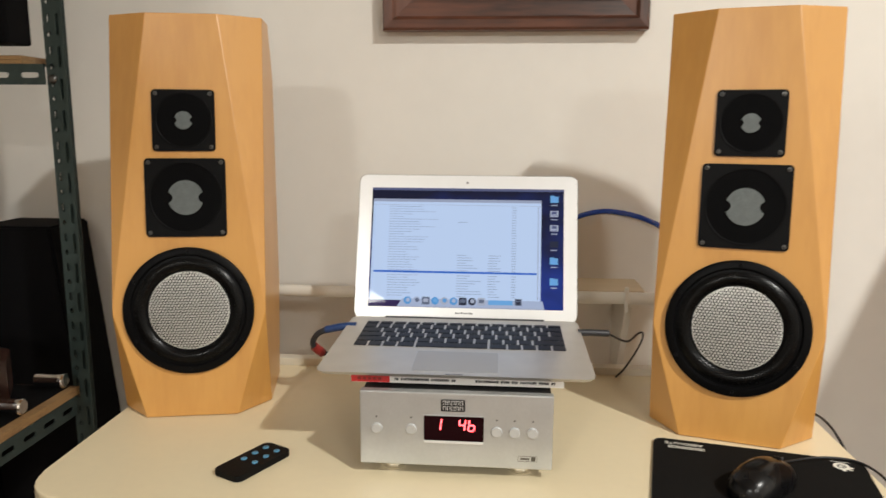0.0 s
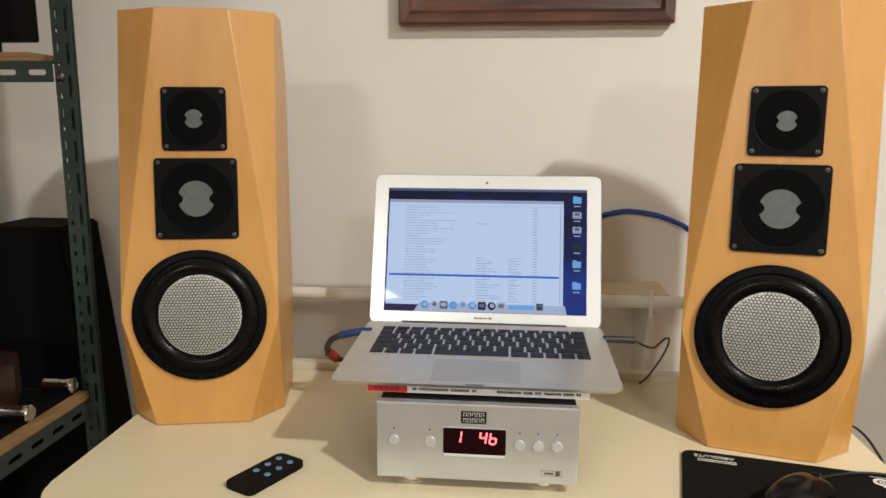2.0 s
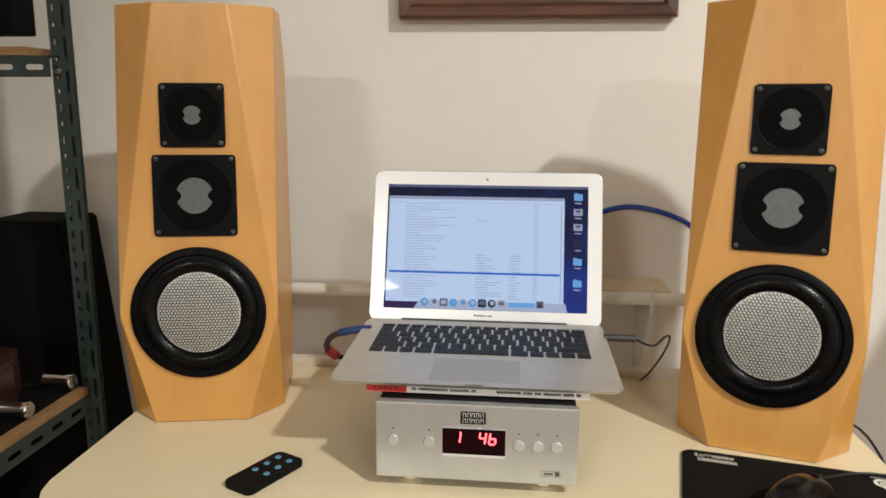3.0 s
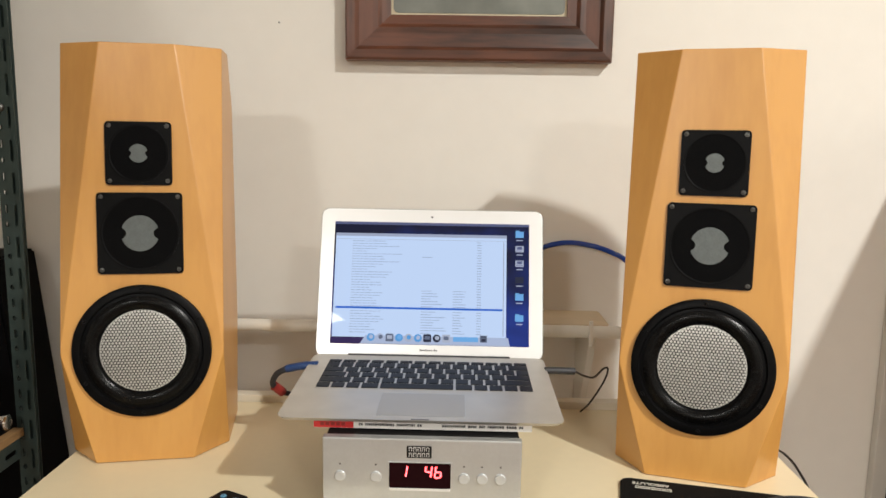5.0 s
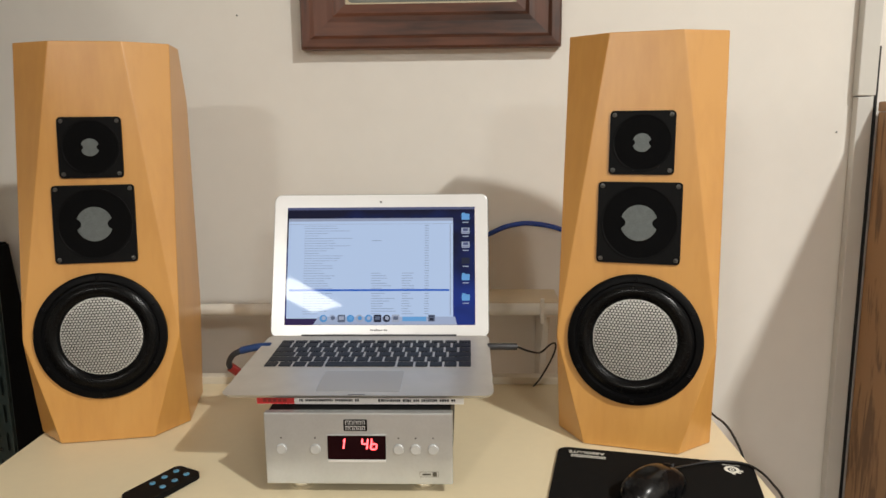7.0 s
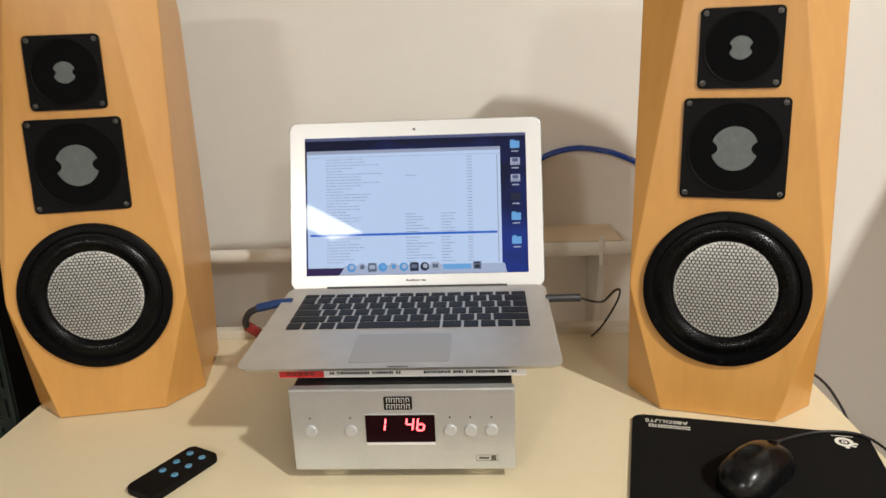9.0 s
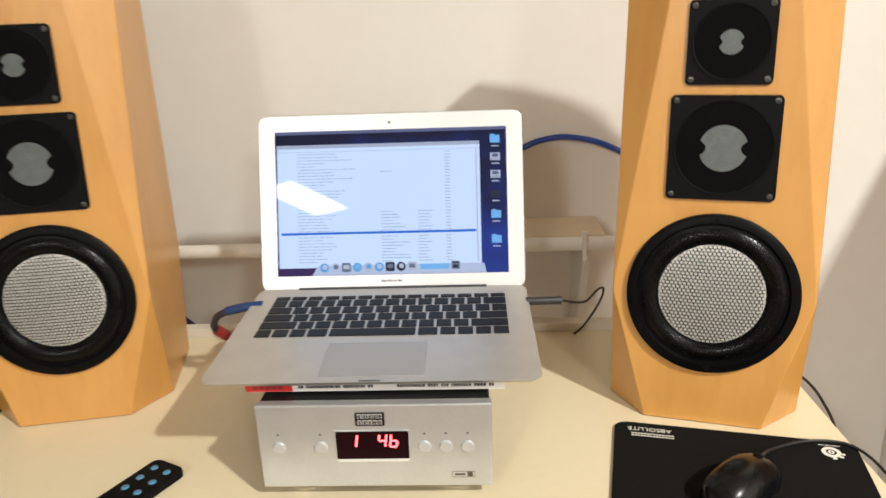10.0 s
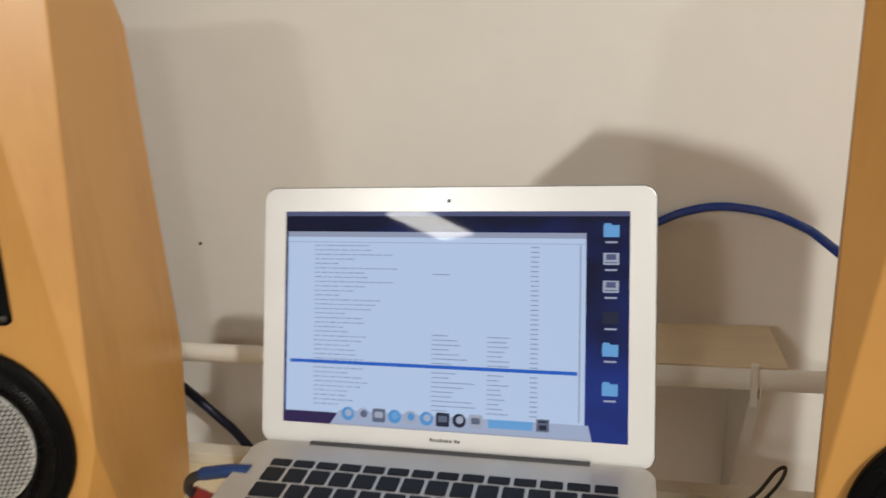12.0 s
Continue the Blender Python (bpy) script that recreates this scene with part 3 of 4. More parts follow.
M_ROW = glow("screen_text", (0.30, 0.37, 0.56), SCREEN)
M_SEL = glow("screen_selected", (0.02, 0.13, 0.62), SCREEN)
M_FOLD = glow("screen_folder", (0.16, 0.42, 0.80), SCREEN)
M_DRIVE = glow("screen_drive", (0.42, 0.47, 0.60), SCREEN)
M_MENU = glow("screen_menu", (0.10, 0.12, 0.24), SCREEN)
M_DOCK = glow("screen_dock", (0.42, 0.50, 0.70), SCREEN)
M_GREYICON = glow("screen_grey_icon", (0.13, 0.16, 0.24), SCREEN)
M_ICONBLUE = glow("screen_blue_icon", (0.10, 0.34, 0.72), SCREEN)
M_DARKICON = glow("screen_dark_icon", (0.02, 0.025, 0.05), SCREEN)
M_PURPLE = glow("screen_dusk", (0.035, 0.02, 0.09), SCREEN)
screen = part("screen", bars([(-SW / 2, SW / 2, 0, SH)], 0, 0.0002), M_DESK, lid, "lit glossy display", Matrix.Translation((0, SB, 0.0001)))


def on_screen(name, rects, material, level, label=""):
    """Rects in fractions of the screen, from its top left."""
    z = 0.0002 + 0.00006 * level
    bm = bmesh.new()
    for x0, x1, y0, y1 in rects:
        xs, ys = [-SW / 2 + SW * v for v in (x0, x1)], [SH - SH * v for v in (y1, y0)]
        bm.faces.new([bm.verts.new(p) for p in ((xs[0], ys[0], z), (xs[1], ys[0], z), (xs[1], ys[1], z), (xs[0], ys[1], z))])
    return part(name, bm, material, screen, label)


on_screen("menu_bar", [(0.0, 1.0, 0.0, 0.022)], M_MENU, 1)
on_screen("desktop_dusk", [(0.0, 0.2, 0.93, 1.0)], M_PURPLE, 1)
on_screen("window", [(0.008, 0.885, 0.105, 0.945)], M_WIN, 2, "pale list window")
on_screen("window_header", [(0.008, 0.885, 0.095, 0.120), (0.008, 0.885, 0.143, 0.1455), (0.868, 0.872, 0.15, 0.92)], M_BARTOP, 3)
rects, rng = [], random.Random(9)
for k in range(36):
    y0 = 0.158 + 0.0213 * k
    if 0.693 < y0 < 0.722:
        continue
    x = 0.095
    end = 0.16 + rng.random() * (0.18 if k < 16 else 0.09)
    while x < end:
        w = rng.uniform(0.008, 0.03)
        rects.append((x, x + w, y0, y0 + 0.0044))
        x += w + 0.004
    if k > 18 or k == 6:
        rects.append((0.455, 0.50 + rng.random() * 0.10, y0, y0 + 0.0044))
    if k > 18:
        rects.append((0.615, 0.64 + rng.random() * 0.04, y0, y0 + 0.0044))
    rects.append((0.735, 0.757, y0, y0 + 0.005))
on_screen("list_text", rects, M_ROW, 3, "rows of tiny unreadable text")["kind"] = "stuff"
on_screen("highlight_bar", [(0.02, 0.865, 0.700, 0.716)], M_SEL, 3, "blue selected row")
tray = bmesh.new()
tray.faces.new([tray.verts.new((-SW / 2 + SW * x, SH - SH * y, 0.00044)) for x, y in ((0.150, 0.999), (0.905, 0.999), (0.895, 0.930), (0.178, 0.930))])
part("dock", tray, M_DOCK, screen, "pale slanting icon tray")
on_screen("dock_edge", [(0.150, 0.905, 0.992, 0.9985)], M_DRIVE, 5)


def dock_icon(cx, cy, square, material, detail):
    x, y, rad = -SW / 2 + SW * cx, SH - SH * cy, 0.0056
    part("dock_icon", prism(rrect(2 * rad, 2 * rad, rad * (0.22 if square else 0.98), 4, x, y), 0.0005, 0.00056), material, screen)
    if square:
        pts = rrect(rad * 1.3, rad * 0.9, rad * 0.1, 2, x, y + rad * 0.1)
    else:
        pts = rrect(rad * 1.1, rad * 1.1, rad * 0.54, 4, x + rad * 0.1, y + rad * 0.12)
    part("icon_detail", prism(pts, 0.00057, 0.0006), detail, screen)


ICONS = [(0, M_ICONBLUE, M_DOCK), (0, M_DOCK, M_GREYICON), (1, M_GREYICON, M_DRIVE), (0, M_ICONBLUE, M_FOLD), (0, M_DRIVE, M_ICONBLUE), (0, M_ICONBLUE, M_DOCK), (1, M_DARKICON, M_GREYICON), (0, M_DARKICON, M_DRIVE), (1, M_DRIVE, M_GREYICON)]
for k, (square, material, detail) in enumerate(ICONS):
    dock_icon(0.205 + 0.0475 * k, 0.945, square, material, detail)
on_screen("dock_icon", [(0.620, 0.745, 0.930, 0.968)], M_FOLD, 5)
on_screen("dock_icon", [(0.755, 0.790, 0.915, 0.970)], M_GREYICON, 5)
on_screen("icon_detail", [(0.760, 0.785, 0.922, 0.930), (0.762, 0.783, 0.940, 0.962)], M_DARKICON, 6)
for yy, mm in ((0.06, M_FOLD), (0.18, M_DRIVE), (0.30, M_DRIVE), (0.435, M_DARKICON), (0.575, M_FOLD), (0.745, M_FOLD)):
    on_screen("desktop_icon", [(0.930, 0.972, yy, yy + 0.052)] + ([(0.932, 0.950, yy - 0.008, yy)] if mm is M_FOLD else []), mm, 2)
    if mm is M_DRIVE:
        on_screen("icon_detail", [(0.938, 0.964, yy + 0.006, yy + 0.030), (0.934, 0.968, yy + 0.040, yy + 0.044)], M_MENU, 3)
    on_screen("icon_caption", [(0.935, 0.967, yy + 0.070, yy + 0.078)], M_DRIVE, 2)

# ---- remote control ----
remote = thing("remote_control", pose(-0.229, 1.082, TZ + 0.0005, 0, 0, 63.0 - 90), "small black remote control with pale blue buttons", "remote control")
part("body", prism(rrect(0.041, 0.087, 0.006), 0, 0.0075, 0.0012, 2), M_BLACK, remote)
for cx in (-0.009, 0.009):
    for cy in (0.030, 0.012, -0.006):
        part("button", lathe([(0.0037, 0.0), (0.0037, 0.0008), (0.0032, 0.0012), (0.0, 0.0012)], 20, cx=cx, cy=cy), M_BLUEBTN, remote, "pale blue button", Matrix.Translation((0, 0, 0.0075)), smooth=True)
        part("button_mark", bars([(cx - 0.0014, cx + 0.0014, cy - 0.0003, cy + 0.0003)], 0, 0.0002), M_INK, remote, "", Matrix.Translation((0, 0, 0.0087)))

# ---- mouse mat and mouse ----
PADR = -12.0
mouse_mat = thing("mouse_mat", pose(0.264, 1.2005, TZ + 0.0005, 0, 0, PADR), "black cloth mouse mat with white print at its corners", "mouse mat")
PW, PD = 0.243, 0.172
part("sheet", prism(rrect(PW, PD, 0.012, 5, PW / 2, -PD / 2), 0, 0.0028, 0.0006, 1), M_PAD, mouse_mat)
text_mesh("ABSOLUTE", 0.0096, M_WHITE_INK, "print", mouse_mat, Matrix.Translation((0.037, -0.0125, 0.0029)) @ Matrix.Rotation(math.pi, 4, "Z"), "white printed word")
part("print", bars([(0.018 + 0.0032 * k, 0.0205 + 0.0032 * k, -0.0225, -0.0205) for k in range(14)] + [(0.018 + 0.0032 * k, 0.0205 + 0.0032 * k, -0.0265, -0.0245) for k in range(14)], 0.0028, 0.003), M_WHITE_INK, mouse_mat, "small pale printed lines")
EX, EY = PW - 0.027, -0.021
emblem = lathe([(0.0092, 0.0028), (0.0092, 0.0031), (0.0052, 0.0031), (0.0052, 0.0028)], 28, cx=EX, cy=EY)
lathe([(0.0030, 0.0028), (0.0030, 0.0031), (0.0014, 0.0031), (0.0014, 0.0028)], 20, emblem, EX, EY)
bars_at = [(EX + 0.008, EX + 0.0125, EY - 0.004, EY - 0.001), (EX + 0.006, EX + 0.010, EY - 0.009, EY - 0.0062), (EX - 0.001, EX + 0.003, EY - 0.0125, EY - 0.009)]
for x0, x1, y0, y1 in bars_at:
    box(x0, x1, y0, y1, 0.0028, 0.0031, bm=emblem)
part("emblem", emblem, M_WHITE_INK, mouse_mat, "round white emblem")
part("print", bars([(EX - 0.010, EX + 0.011, EY + 0.0118, EY + 0.0126)], 0.0028, 0.0030), M_WHITE_INK, mouse_mat, "thin pale printed line")

mouse = thing("computer_mouse", pose(0.357, 1.070, TZ + 0.0035, 0, 0, -48.0) @ Matrix.Scale(0.92, 4), "glossy black computer mouse on the mouse mat", "computer mouse")


def mouse_shape():
    bm = bmesh.new()
    bmesh.ops.create_uvsphere(bm, u_segments=32, v_segments=20, radius=1.0)
    for v in bm.verts:
        x, y, z = v.co
        wide = 0.030 - 0.004 * math.exp(-((y - 0.1) ** 2) / 0.2)
        sx = math.copysign(abs(x) ** 0.8, x)
        sy = math.copysign(abs(y) ** 0.85, y)
        zz = max(z, -0.12)
        hump = 0.034 * (1 - 0.25 * max(0, y) - 0.05 * max(0, -y))
        v.co = (wide * sx, 0.054 * sy, (0.004 if zz <= -0.1199 else 0.0055) * 0 + hump * max(0.0, zz) ** 0.85 + (0.004 if z > 0 else 0.0035 * (1 + max(z, -0.12) / 0.12)))
    return bm


part("shell", mouse_shape(), M_MOUSE, mouse, smooth=True)
part("wheel", lathe([(0.0, -0.003), (0.009, -0.003), (0.0095, 0.0), (0.009, 0.003), (0.0, 0.003)], 20), M_RUBBER, mouse, "rubber scroll wheel", Matrix.Translation((0, 0.028, 0.0245)) @ Matrix.Rotation(math.pi / 2, 4, "Y"))
part("button_seam", box(-0.0003, 0.0003, 0.008, 0.045, 0.024, 0.0285), M_INK, mouse)
part("print", bars([(-0.008 + 0.0026 * k, -0.006 + 0.0026 * k, -0.0115, -0.0095) for k in range(6)], 0.0362, 0.0366), M_BEZEL, mouse, "small pale print")


def cable(points, r, material, label, name="cable", steps=8):
    ob = part(name, tube(points, r, 10, steps), material, None, smooth=True)
    return tagged(ob, label, "cable")


cable([(0.388, 1.108, 0.757), (0.408, 1.133, 0.748), (0.442, 1.149, 0.7460), (0.468, 1.152, 0.7460), (0.490, 1.146, 0.7460), (0.5015, 1.129, 0.7455), (0.506, 1.100, 0.744), (0.509, 1.07, 0.735), (0.512, 1.05, 0.69), (0.513, 1.04, 0.50), (0.515, 1.04, 0.25), (0.53, 1.06, 0.005)], 0.0015, M_CABLE, "thin black mouse cable running off the table edge", "mouse_cable")
cable([(0.462, 1.400, 0.80), (0.490, 1.350, 0.755), (0.505, 1.310, 0.7432), (0.511, 1.280, 0.7425), (0.515, 1.252, 0.735), (0.517, 1.215, 0.715), (0.519, 1.19, 0.66), (0.52, 1.18, 0.50), (0.52, 1.18, 0.25), (0.53, 1.19, 0.005)], 0.0017, M_CABLE, "thin black cable hanging off the table side", "power_cable")
cable([(0.02, 1.50, 0.83), (0.10, 1.60, 0.918), (0.155, 1.630, 0.952), (0.188, 1.636, 0.969), (0.217, 1.637, 0.981), (0.254, 1.637, 0.9865), (0.298, 1.632, 0.981), (0.328, 1.614, 0.972), (0.346, 1.588, 0.963), (0.39, 1.53, 0.925), (0.41, 1.49, 0.88)], 0.0048, M_BLUE, "thick glossy blue audio cable arching behind the laptop", "audio_cable")
cable([(-0.50, 1.60, 0.83), (-0.455, 1.61, 0.762), (-0.422, 1.612, 0.729), (-0.385, 1.612, 0.694), (-0.357, 1.612, 0.664), (-0.30, 1.60, 0.59), (-0.22, 1.57, 0.40), (-0.20, 1.55, 0.007)], 0.0062, M_NAVY, "thick dark blue audio cable hanging behind the table", "audio_cable")

plug = thing("usb_plug", pose(0, 0, 0), "blue plug with a red collar at the laptop's side", "plug")
part("shell", tube([(-0.140, 1.270, 0.8615), (-0.160, 1.270, 0.8600), (-0.184, 1.271, 0.8545)], 0.0055, 10, 4), M_BLUEPLUG, plug, "blue plug shell", smooth=True)
part("lead", tube([(-0.184, 1.271, 0.8545), (-0.198, 1.274, 0.846), (-0.2055, 1.279, 0.832), (-0.203, 1.284, 0.822)], 0.0042, 10, 6), M_GREYPLUG, plug, "dark bent lead", smooth=True)
part("collar", tube([(-0.2045, 1.282, 0.826), (-0.194, 1.290, 0.8135)], 0.0066, 12, 2), M_REDPLUG, plug, "red collar", smooth=True)
part("lead", tube([(-0.194, 1.290, 0.8135), (-0.16, 1.31, 0.80), (-0.11, 1.325, 0.785), (-0.06, 1.30, 0.79)], 0.0036, 10, 6), M_CABLE, plug, "black lead going behind the amplifier", smooth=True)
lead = thing("power_lead", pose(0, 0, 0), "grey plug with thin black lead at the laptop's side", "plug")
part("shell", tube([(0.170, 1.266, 0.8620), (0.190, 1.268, 0.8615), (0.211, 1.272, 0.8600)], 0.0048, 10, 4), M_GREYPLUG, lead, "grey plug shell", smooth=True)
part("lead", tube([(0.211, 1.272, 0.860), (0.232, 1.31, 0.841), (0.252, 1.345, 0.828), (0.270, 1.37, 0.833), (0.279, 1.379, 0.831), (0.278, 1.385, 0.815), (0.269, 1.395, 0.789), (0.258, 1.41, 0.762), (0.250, 1.43, 0.7425)], 0.0015, 8, 6), M_CABLE, lead, "thin black lead", smooth=True)

# ---- wall shelf ----
shelf = thing("wall_shelf", pose(0, 0, 0), "narrow wall shelf, white front rail and short beige board", "shelf")
part("rail", tube([(-0.60, 1.4735, 0.8625), (0.42, 1.4735, 0.8625)], 0.0102, 18, 2), M_RAIL, shelf, "white tubular rail", smooth=True)
part("board", prism(rrect(0.240, 0.098, 0.004, 4, 0.178, 1.5235), 0.8640, 0.8745, 0.0012), M_BOARD, shelf, "beige board")


def shelf_bracket(x):
    """A hook over the rail, a tapering web back to the wall and a folded front edge."""
    br = part("bracket", box(x - 0.003, x + 0.003, 1.4565, 1.4630, 0.842, 0.884, 0.001), M_RAIL, shelf, "white pressed steel bracket")
    web = [(WALL_Y - 0.001, 0.8380), (1.570, 0.8625), (1.4632, 0.8625), (1.4632, 0.8455), (1.500, 0.8400), (1.628, 0.600), (WALL_Y - 0.001, 0.600)]
    bm = bmesh.new()
    lo = [bm.verts.new((x + 0.0060, y, z)) for y, z in web]
    hi = [bm.verts.new((x + 0.0078, y, z)) for y, z in web]
    bm.faces.new(lo)
    bm.faces.new(hi[::-1])
    for k in range(7):
        bm.faces.new((lo[k], lo[(k + 1) % 7], hi[(k + 1) % 7], hi[k]))
    part("web", bm, M_RAIL, br)
    bm = bmesh.new()
    for dy, dz in ((0.0, 0.0), (0.0016, 0.0012)):
        for xx in (x + 0.0080, x + 0.0170):
            for y, z in web[4:6]:
                bm.verts.new((xx, y + dy, z + dz))
    bmesh.ops.convex_hull(bm, input=bm.verts)
    part("folded_edge", bm, M_RAIL, br)
    part("wall_strip", box(x + 0.0080, x + 0.0225, WALL_Y - 0.006, WALL_Y - 0.001, 0.30, 0.8370, 0.001), M_RAIL, br)


for x in (-0.56, 0.2660):
    shelf_bracket(x)

# ---- picture ----
FX0, FX1, FZ0, FW, FDP = -0.1545, 0.3095, 1.3060, 0.0785, 0.033
FZ1 = FZ0 + 0.58
picture = thing("framed_picture", pose(0, 0, 0), "grey picture in a broad dark walnut frame on the wall", "picture")
YF, YB = WALL_Y - FDP, WALL_Y - 0.001


def frame_bar(a, b, c, d, material, name):
    """One mitred moulding: outer corners a, b and inner corners c, d in the wall's plane, high outside and stepping in."""
    bm = bmesh.new()

    def mix(p, q, t):
        return (p[0] + (q[0] - p[0]) * t, p[1] + (q[1] - p[1]) * t)

    prof = [(0.0, YB), (0.0, YF + 0.004), (0.05, YF), (0.22, YF - 0.001), (0.30, YF + 0.005), (0.60, YF + 0.009), (0.72, YF + 0.008), (0.80, YF + 0.013), (1.0, YF + 0.016), (1.0, YB)]
    rings = []
    for s, e in ((a, d), (b, c)):
        rings.append([bm.verts.new((*[v for v in (mix(s, e, t)[0],)], yy, mix(s, e, t)[1])) for t, yy in prof])
    n = len(prof)
    for k in range(n):
        bm.faces.new((rings[0][k], rings[0][(k + 1) % n], rings[1][(k + 1) % n], rings[1][k]))
    bm.faces.new(rings[0])
    bm.faces.new(rings[1][::-1])
    part(name, bm, material, picture)


o = [(FX0, FZ0), (FX1, FZ0), (FX1, FZ1), (FX0, FZ1)]
i_ = [(FX0 + FW, FZ0 + FW), (FX1 - FW, FZ0 + FW), (FX1 - FW, FZ1 - FW), (FX0 + FW, FZ1 - FW)]
for k in range(4):
    l = (k + 1) % 4
    frame_bar(o[k], o[l], i_[l], i_[k], M_FRAME if k % 2 == 0 else M_FRAME_V, "frame_moulding")
part("mount", box(FX0 + FW - 0.002, FX1 - FW + 0.002, WALL_Y - 0.010, WALL_Y - 0.008, FZ0 + FW - 0.002, FZ1 - FW + 0.002), M_MATBOARD, picture, "cream mount edge")
part("print", prism(rrect(FX1 - FX0 - 2 * FW - 0.008, FZ1 - FZ0 - 2 * FW - 0.008, 0.008), 0, 0.001), M_PICTURE, picture, "dark grey picture", Matrix.Translation(((FX0 + FX1) / 2, WALL_Y - 0.0105, (FZ0 + FZ1) / 2)) @ UP)

for nx, nzz, rad in ((-0.277, 1.371, 0.0016), (-0.393, 0.936, 0.0020), (0.815, 1.150, 0.0016)):
    nail = part("nail", lathe([(0.0, 0.0022), (rad, 0.0016), (rad, 0.0)], 12), M_SCREW, None, "", Matrix.Translation((nx, WALL_Y - 0.0001, nzz)) @ UP)
    tagged(nail, "small dark nail head in the white wall", "nail", "nails in the wall")

# ---- trunking and wooden door at the side ----
trunk = thing("cable_trunking", pose(0, 0, 0), "white plastic trunking running up the wall beside the door", "cable trunking", kind="structure")
part("trunking_lower", box(0.839, 0.867, WALL_Y - 0.020, WALL_Y - 0.001, 0.0, 1.212, 0.002), M_CONDUIT, trunk)
part("trunking_upper", box(0.837, 0.869, WALL_Y - 0.022, WALL_Y - 0.001, 1.214, CEIL - 0.001, 0.002), M_CONDUIT, trunk)
wardrobe = thing("wooden_cabinet", pose(0.871, WALL_Y - 0.030, 0, 0, 0, 3.0), "brown oak-grained wooden cabinet beside the white trunking", "cabinet")
# Depth is out of view, sized to cast a slanting shadow on the wall.
part("side_panel", box(0.0, 0.018, -0.545, 0.0, 0.0, 1.185, 0.002), M_OAK, wardrobe)
part("carcass", box(0.0185, 0.70, -0.540, -0.20, 0.0, 1.18, 0.002), M_OAK, wardrobe)
part("top_board", box(-0.002, 0.705, -0.550, -0.001, 1.1855, 1.203, 0.003), M_OAK, wardrobe)
cable([(0.8725, WALL_Y - 0.014, 1.30), (0.873, WALL_Y - 0.014, 0.9), (0.8725, WALL_Y - 0.014, 0.5), (0.873, WALL_Y - 0.014, 0.01)], 0.003, M_CABLE, "black cable running down beside the trunking", "wall_cable")

# ---- metal rack ----
rack = thing("storage_rack", pose(0, 0, 0), "green-grey slotted steel angle rack with plywood shelves", "rack")
PITCH, LEG_W, STEEL_T = 0.0467, 0.030, 0.002


def perforated(width, holes):
    """One pitch of a steel strip, x across, z along, with holes (x, z, wide, high) right through it."""
    bm = bmesh.new()
    loops = [[(0, 0), (width, 0), (width, PITCH), (0, PITCH)]] + [rrect(w, h, min(w, h) / 2 - 1e-4, 3, x, z) for x, z, w, h in holes]
    edges = []
    for loop in loops:
        vs = [bm.verts.new((x, 0, z)) for x, z in loop]
        edges += [bm.edges.new((vs[k], vs[(k + 1) % len(vs)])) for k in range(len(vs))]
    bmesh.ops.triangle_fill(bm, edges=edges, use_beauty=True)
    inside = [f for f in bm.faces if any(abs(f.calc_center_median().x - x) < w / 2 - 5e-4 and abs(f.calc_center_median().z - z) < h / 2 - 5e-4 for x, z, w, h in holes)]
    bmesh.ops.delete(bm, geom=inside, context="FACES_ONLY")
    out = bmesh.ops.extrude_face_region(bm, geom=list(bm.faces))
    for v in out["geom"]:
        if isinstance(v, bmesh.types.BMVert):
            v.co.y += STEEL_T
    ends = [f for f in bm.faces if all(v.co.z < 1e-5 for v in f.verts) or all(v.co.z > PITCH - 1e-5 for v in f.verts)]
    bmesh.ops.delete(bm, geom=ends, context="FACES_ONLY")
    me = bpy.data.meshes.new("strip")
    bm.to_mesh(me)
    bm.free()
    return me


STRIP_POST = perforated(LEG_W, [(0.0220, 0.0235, 0.0050, 0.031), (0.0085, 0.010, 0.0068, 0.0080), (0.0085, 0.033, 0.0050, 0.0135)])
STRIP_BEAM = perforated(LEG_W, [(0.0160, 0.0235, 0.0080, 0.028)])


def slotted_angle(name, strip, pitches, m, mirror=1):
    """A steel L section along its own z; the corner runs along its axis."""
    bm = bmesh.new()
    for turn in (0, 1):
        for k in range(pitches):
            old = len(bm.verts)
            bm.from_mesh(strip)
            bm.verts.ensure_lookup_table()
            for v in bm.verts[old:]:
                x, y, z = v.co
                v.co = (mirror * x, y, z + k * PITCH) if not turn else (mirror * y, x + STEEL_T, z + k * PITCH)
    bmesh.ops.remove_doubles(bm, verts=bm.verts, dist=1e-5)
    return part(name, bm, M_STEEL, rack, "slotted steel angle", m)


RX, RYB, RYF, RXL = -0.587, 1.350, -0.20, -1.06
slotted_angle("post", STRIP_POST, 43, pose(RX - LEG_W, RYB, 0.0), 1)
slotted_angle("post", STRIP_POST, 43, pose(RX - LEG_W, RYF, 0.0), 1)
slotted_angle("post", STRIP_POST, 43, pose(RXL, RYB, 0.0), 1)
slotted_angle("post", STRIP_POST, 43, pose(RXL, RYF, 0.0), 1)
# The 1.6 m level is added out of view to block lamp light.
for zt in (0.7155, 1.6000):
    turn = Matrix.Translation((RX - 0.017, RYF + 0.04, zt)) @ Matrix(((0, -1, 0, 0), (0, 0, 1, 0), (-1, 0, 0, 0), (0, 0, 0, 1)))
    slotted_angle("beam", STRIP_BEAM, 32, turn)
    part("shelf_board", box(RXL + 0.04, RX - 0.0175, RYF + 0.04, RYB - 0.004, zt + 0.0003, zt + 0.0125, 0.0008), M_PLY, rack, "plywood shelf board")
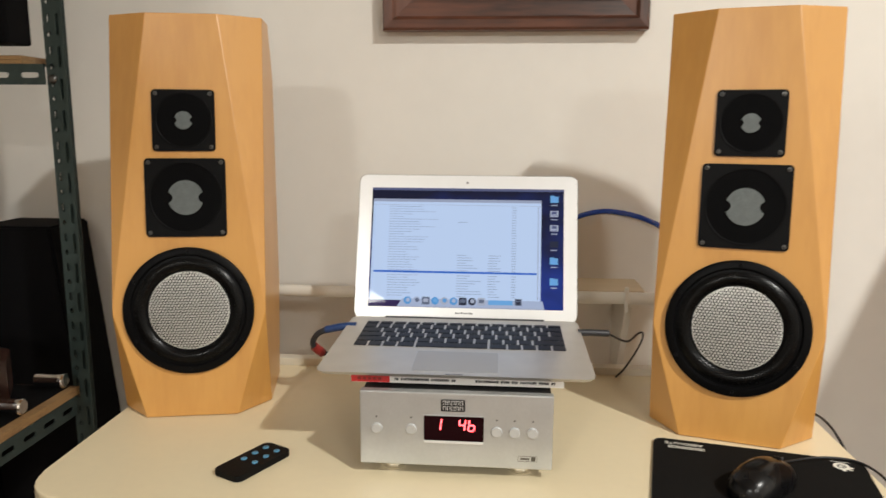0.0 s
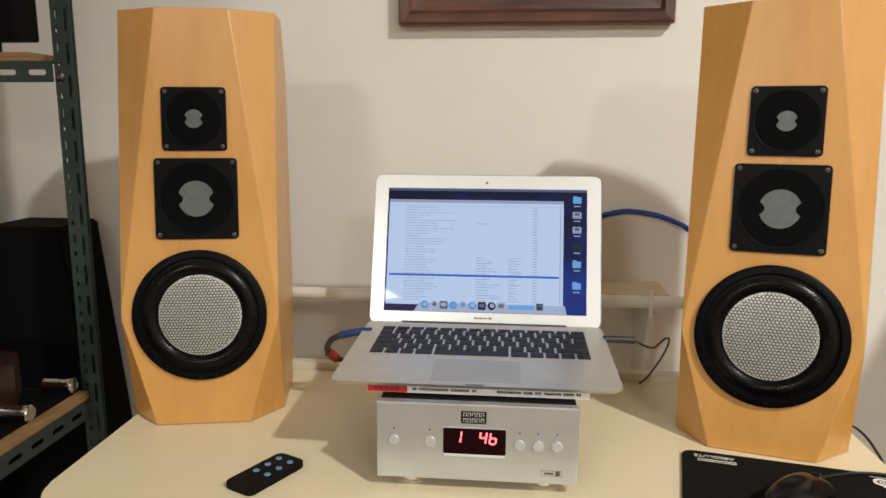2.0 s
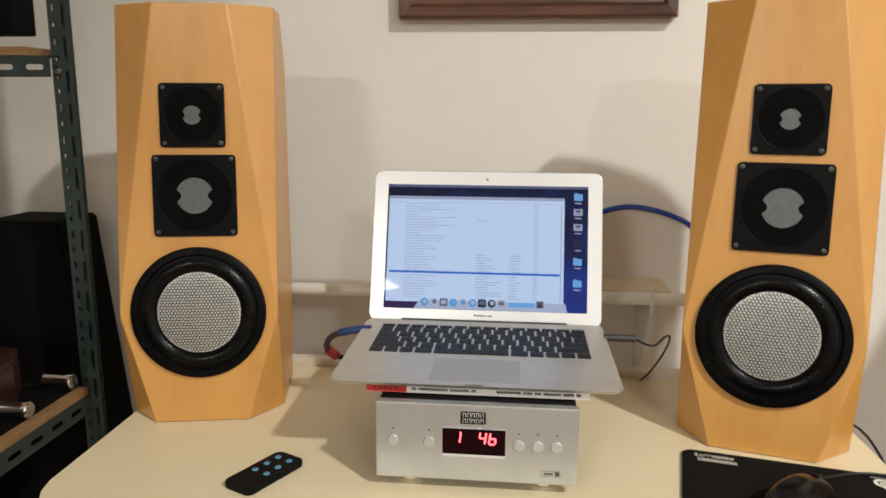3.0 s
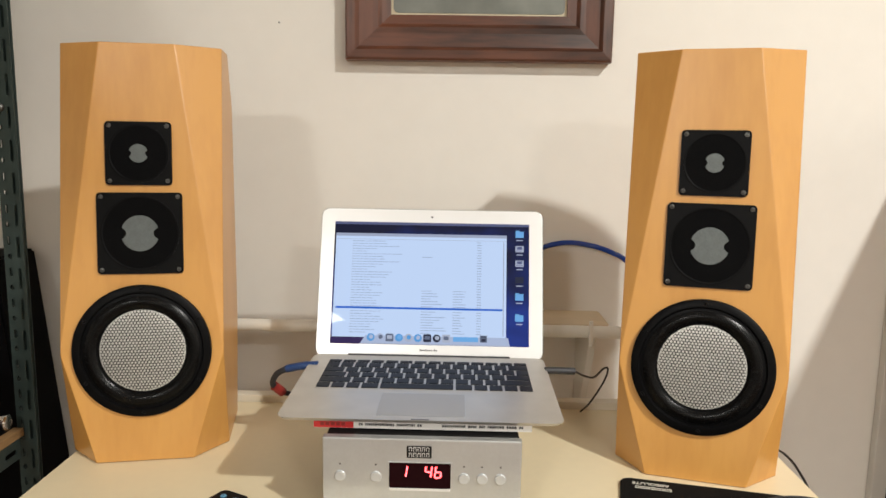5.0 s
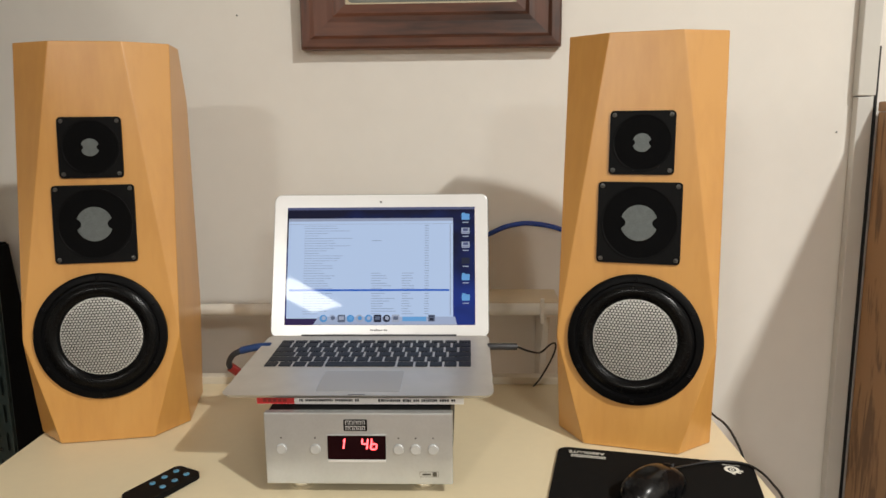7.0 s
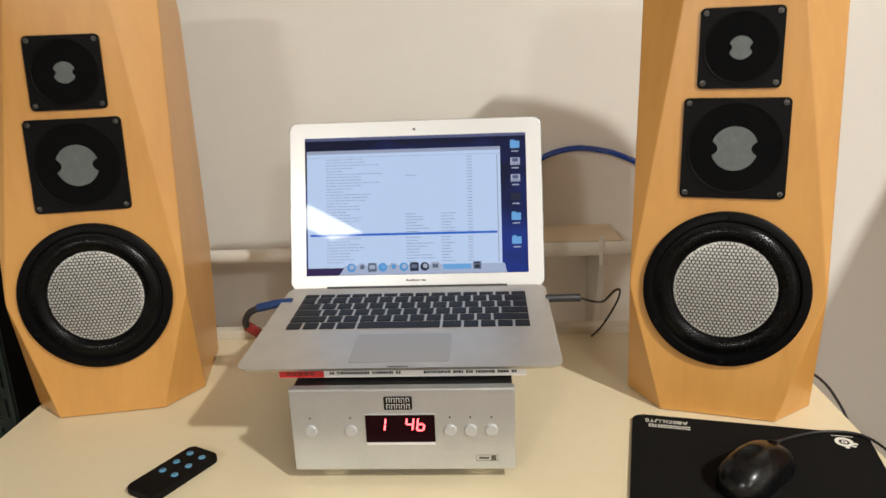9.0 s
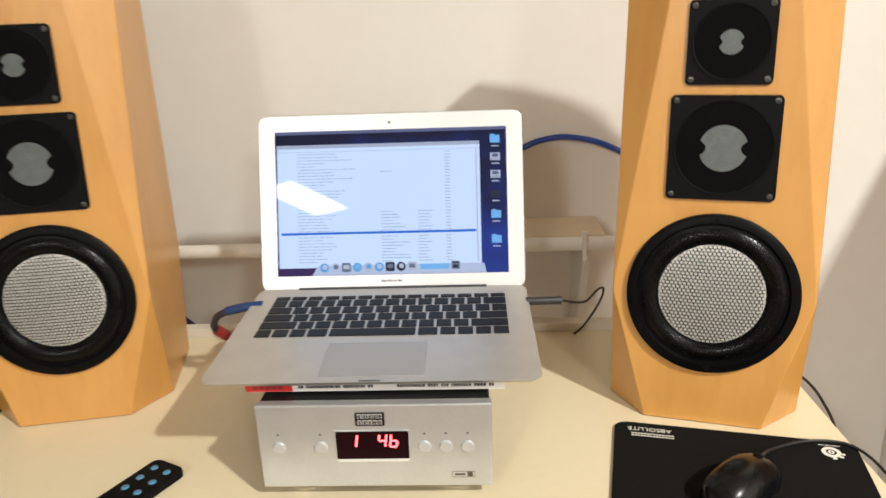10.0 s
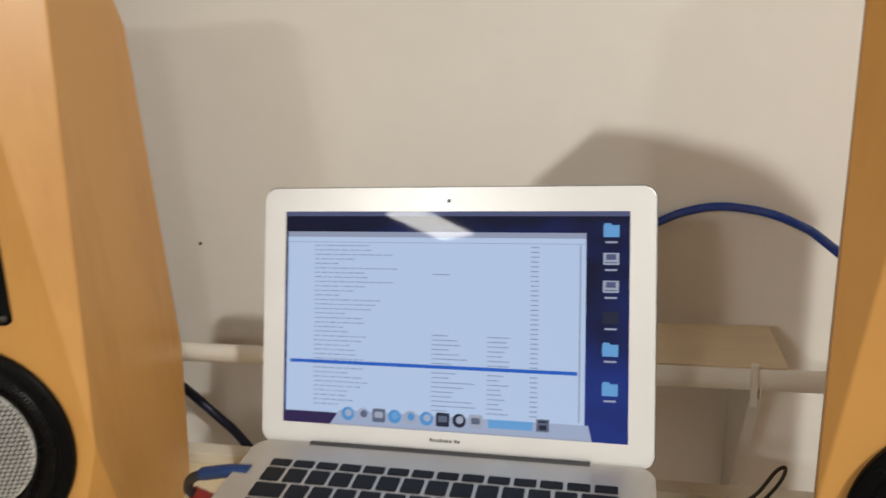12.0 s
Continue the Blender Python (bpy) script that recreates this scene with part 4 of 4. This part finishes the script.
cross = Matrix.Translation((RX - LEG_W - 0.001, RYB - 0.004, 1.2275)) @ Matrix(((0, 0, -1, 0), (0, 1, 0, 0), (-1, 0, 0, 0), (0, 0, 0, 1)))
slotted_angle("beam", STRIP_BEAM, 9, cross)
part("shelf_board", box(RXL + 0.04, -0.652, RYB - 0.003, RYB + 0.060, 1.2278, 1.2338, 0.0008), M_PLY, rack, "plywood shelf board")
part("shelf_board", box(RXL + 0.04, -0.654, RYB - 0.0025, RYB + 0.060, 1.2340, 1.2402, 0.0008), M_PLY, rack, "upper plywood sheet")
# Near-black sheet over the plywood, standing in for the shade on the lower shelf.
part("shelf_shade", box(RXL + 0.042, RX - 0.032, RYF + 0.042, RYB - 0.006, 0.72805, 0.7284), M_DARKBOX, rack, "thin dark sheet standing in for shade on the lower shelf")
# Added strip behind the post, so its slots read as shaded.
part("slot_darkener", box(RX - LEG_W + 0.004, RX - 0.002, RYB + 0.010, RYB + 0.012, 0.0, 2.0), M_STEEL, rack, "added steel strip that keeps the post's slots dark")
for zz in (1.2055,):
    part("bolt", lathe([(0.0, 0.0042), (0.0035, 0.0040), (0.0062, 0.0025), (0.0072, 0.0), (0.0, 0.0)], 20), M_SCREW, rack, "round bolt head", Matrix.Translation((RX - 0.0215, RYB - 0.0002, zz)) @ UP, smooth=True)

# ---- things on and beside the rack ----
black_box = thing("black_box", pose(0, 0, 0), "matt black box on short feet on the rack shelf", "box")
part("body", box(-1.00, -0.675, 1.352, 1.410, 1.2590, 1.560, 0.004), M_DARKBOX, black_box)
for fx in (-0.97, -0.74):
    for fy in (1.366, 1.396):
        part("foot", lathe([(0.0, 1.2403), (0.010, 1.2403), (0.010, 1.2589), (0.0, 1.2589)], 16, cx=fx, cy=fy), M_RUBBER, black_box)
unit = thing("valve_amplifier", pose(0, 0, 0), "dark red wooden audio unit with chrome knobs on the lower shelf", "audio equipment")
part("plinth", prism([(-0.655, 0.80), (-0.655, 1.20), (-0.668, 1.27), (-0.70, 1.325), (-0.76, 1.338), (-1.0, 1.338), (-1.0, 0.80)], 0.7285, 0.795, 0.006, 3), M_REDWOOD, unit, "dark red wooden plinth")
part("cover", prism([(-0.69, 0.83), (-0.69, 1.18), (-0.72, 1.26), (-0.80, 1.31), (-0.98, 1.31), (-0.98, 0.83)], 0.7955, 0.842, 0.010, 3), M_REDWOOD, unit, "dark wooden cover")
for ky, kx in ((1.320, -0.652), (1.213, -0.648)):
    part("knob", lathe([(0.0, -0.004), (0.0105, -0.004), (0.0105, 0.030), (0.0115, 0.032), (0.0115, 0.040), (0.0095, 0.042), (0.0, 0.042)], 28), M_CHROME, unit, "polished chrome knob", Matrix.Translation((kx, ky, 0.7465)) @ Matrix.Rotation(math.pi / 2, 4, "Y"), smooth=True)
part("valve", lathe([(0.0, 0.0), (0.014, 0.0), (0.014, 0.05), (0.009, 0.062), (0.0, 0.066)], 20, cx=-0.74, cy=1.17), M_CHROME, unit, "metal can", Matrix.Translation((0, 0, 0.8425)), smooth=True)

tall = bmesh.new()
lo = [(-0.855, 0.0), (-0.619, 0.0), (-0.719, 0.963), (-0.855, 0.963)]
fr = [tall.verts.new((x, 1.480, z)) for x, z in lo]
bk = [tall.verts.new((x, 1.600, z)) for x, z in lo]
tall.faces.new(fr)
tall.faces.new(bk[::-1])
for k in range(4):
    tall.faces.new((fr[k], bk[k], bk[(k + 1) % 4], fr[(k + 1) % 4]))
bmesh.ops.bevel(tall, geom=list(tall.edges), offset=0.004, segments=2, affect="EDGES")
tagged(part("black_cabinet", tall, M_DARKBOX), "tall black cabinet with a sloping side behind the rack", "cabinet")
tagged(part("black_cabinet", box(-1.45, -0.860, 1.44, 1.600, 0.0, 0.932, 0.004), M_DARKBOX), "wide black cabinet standing against the wall behind the rack", "cabinet")
tagged(part("wooden_board", box(-1.32, -0.940, 1.560, 1.598, 0.9322, 1.075, 0.002), M_OAK), "brown wooden board on the black cabinet by the wall", "board")
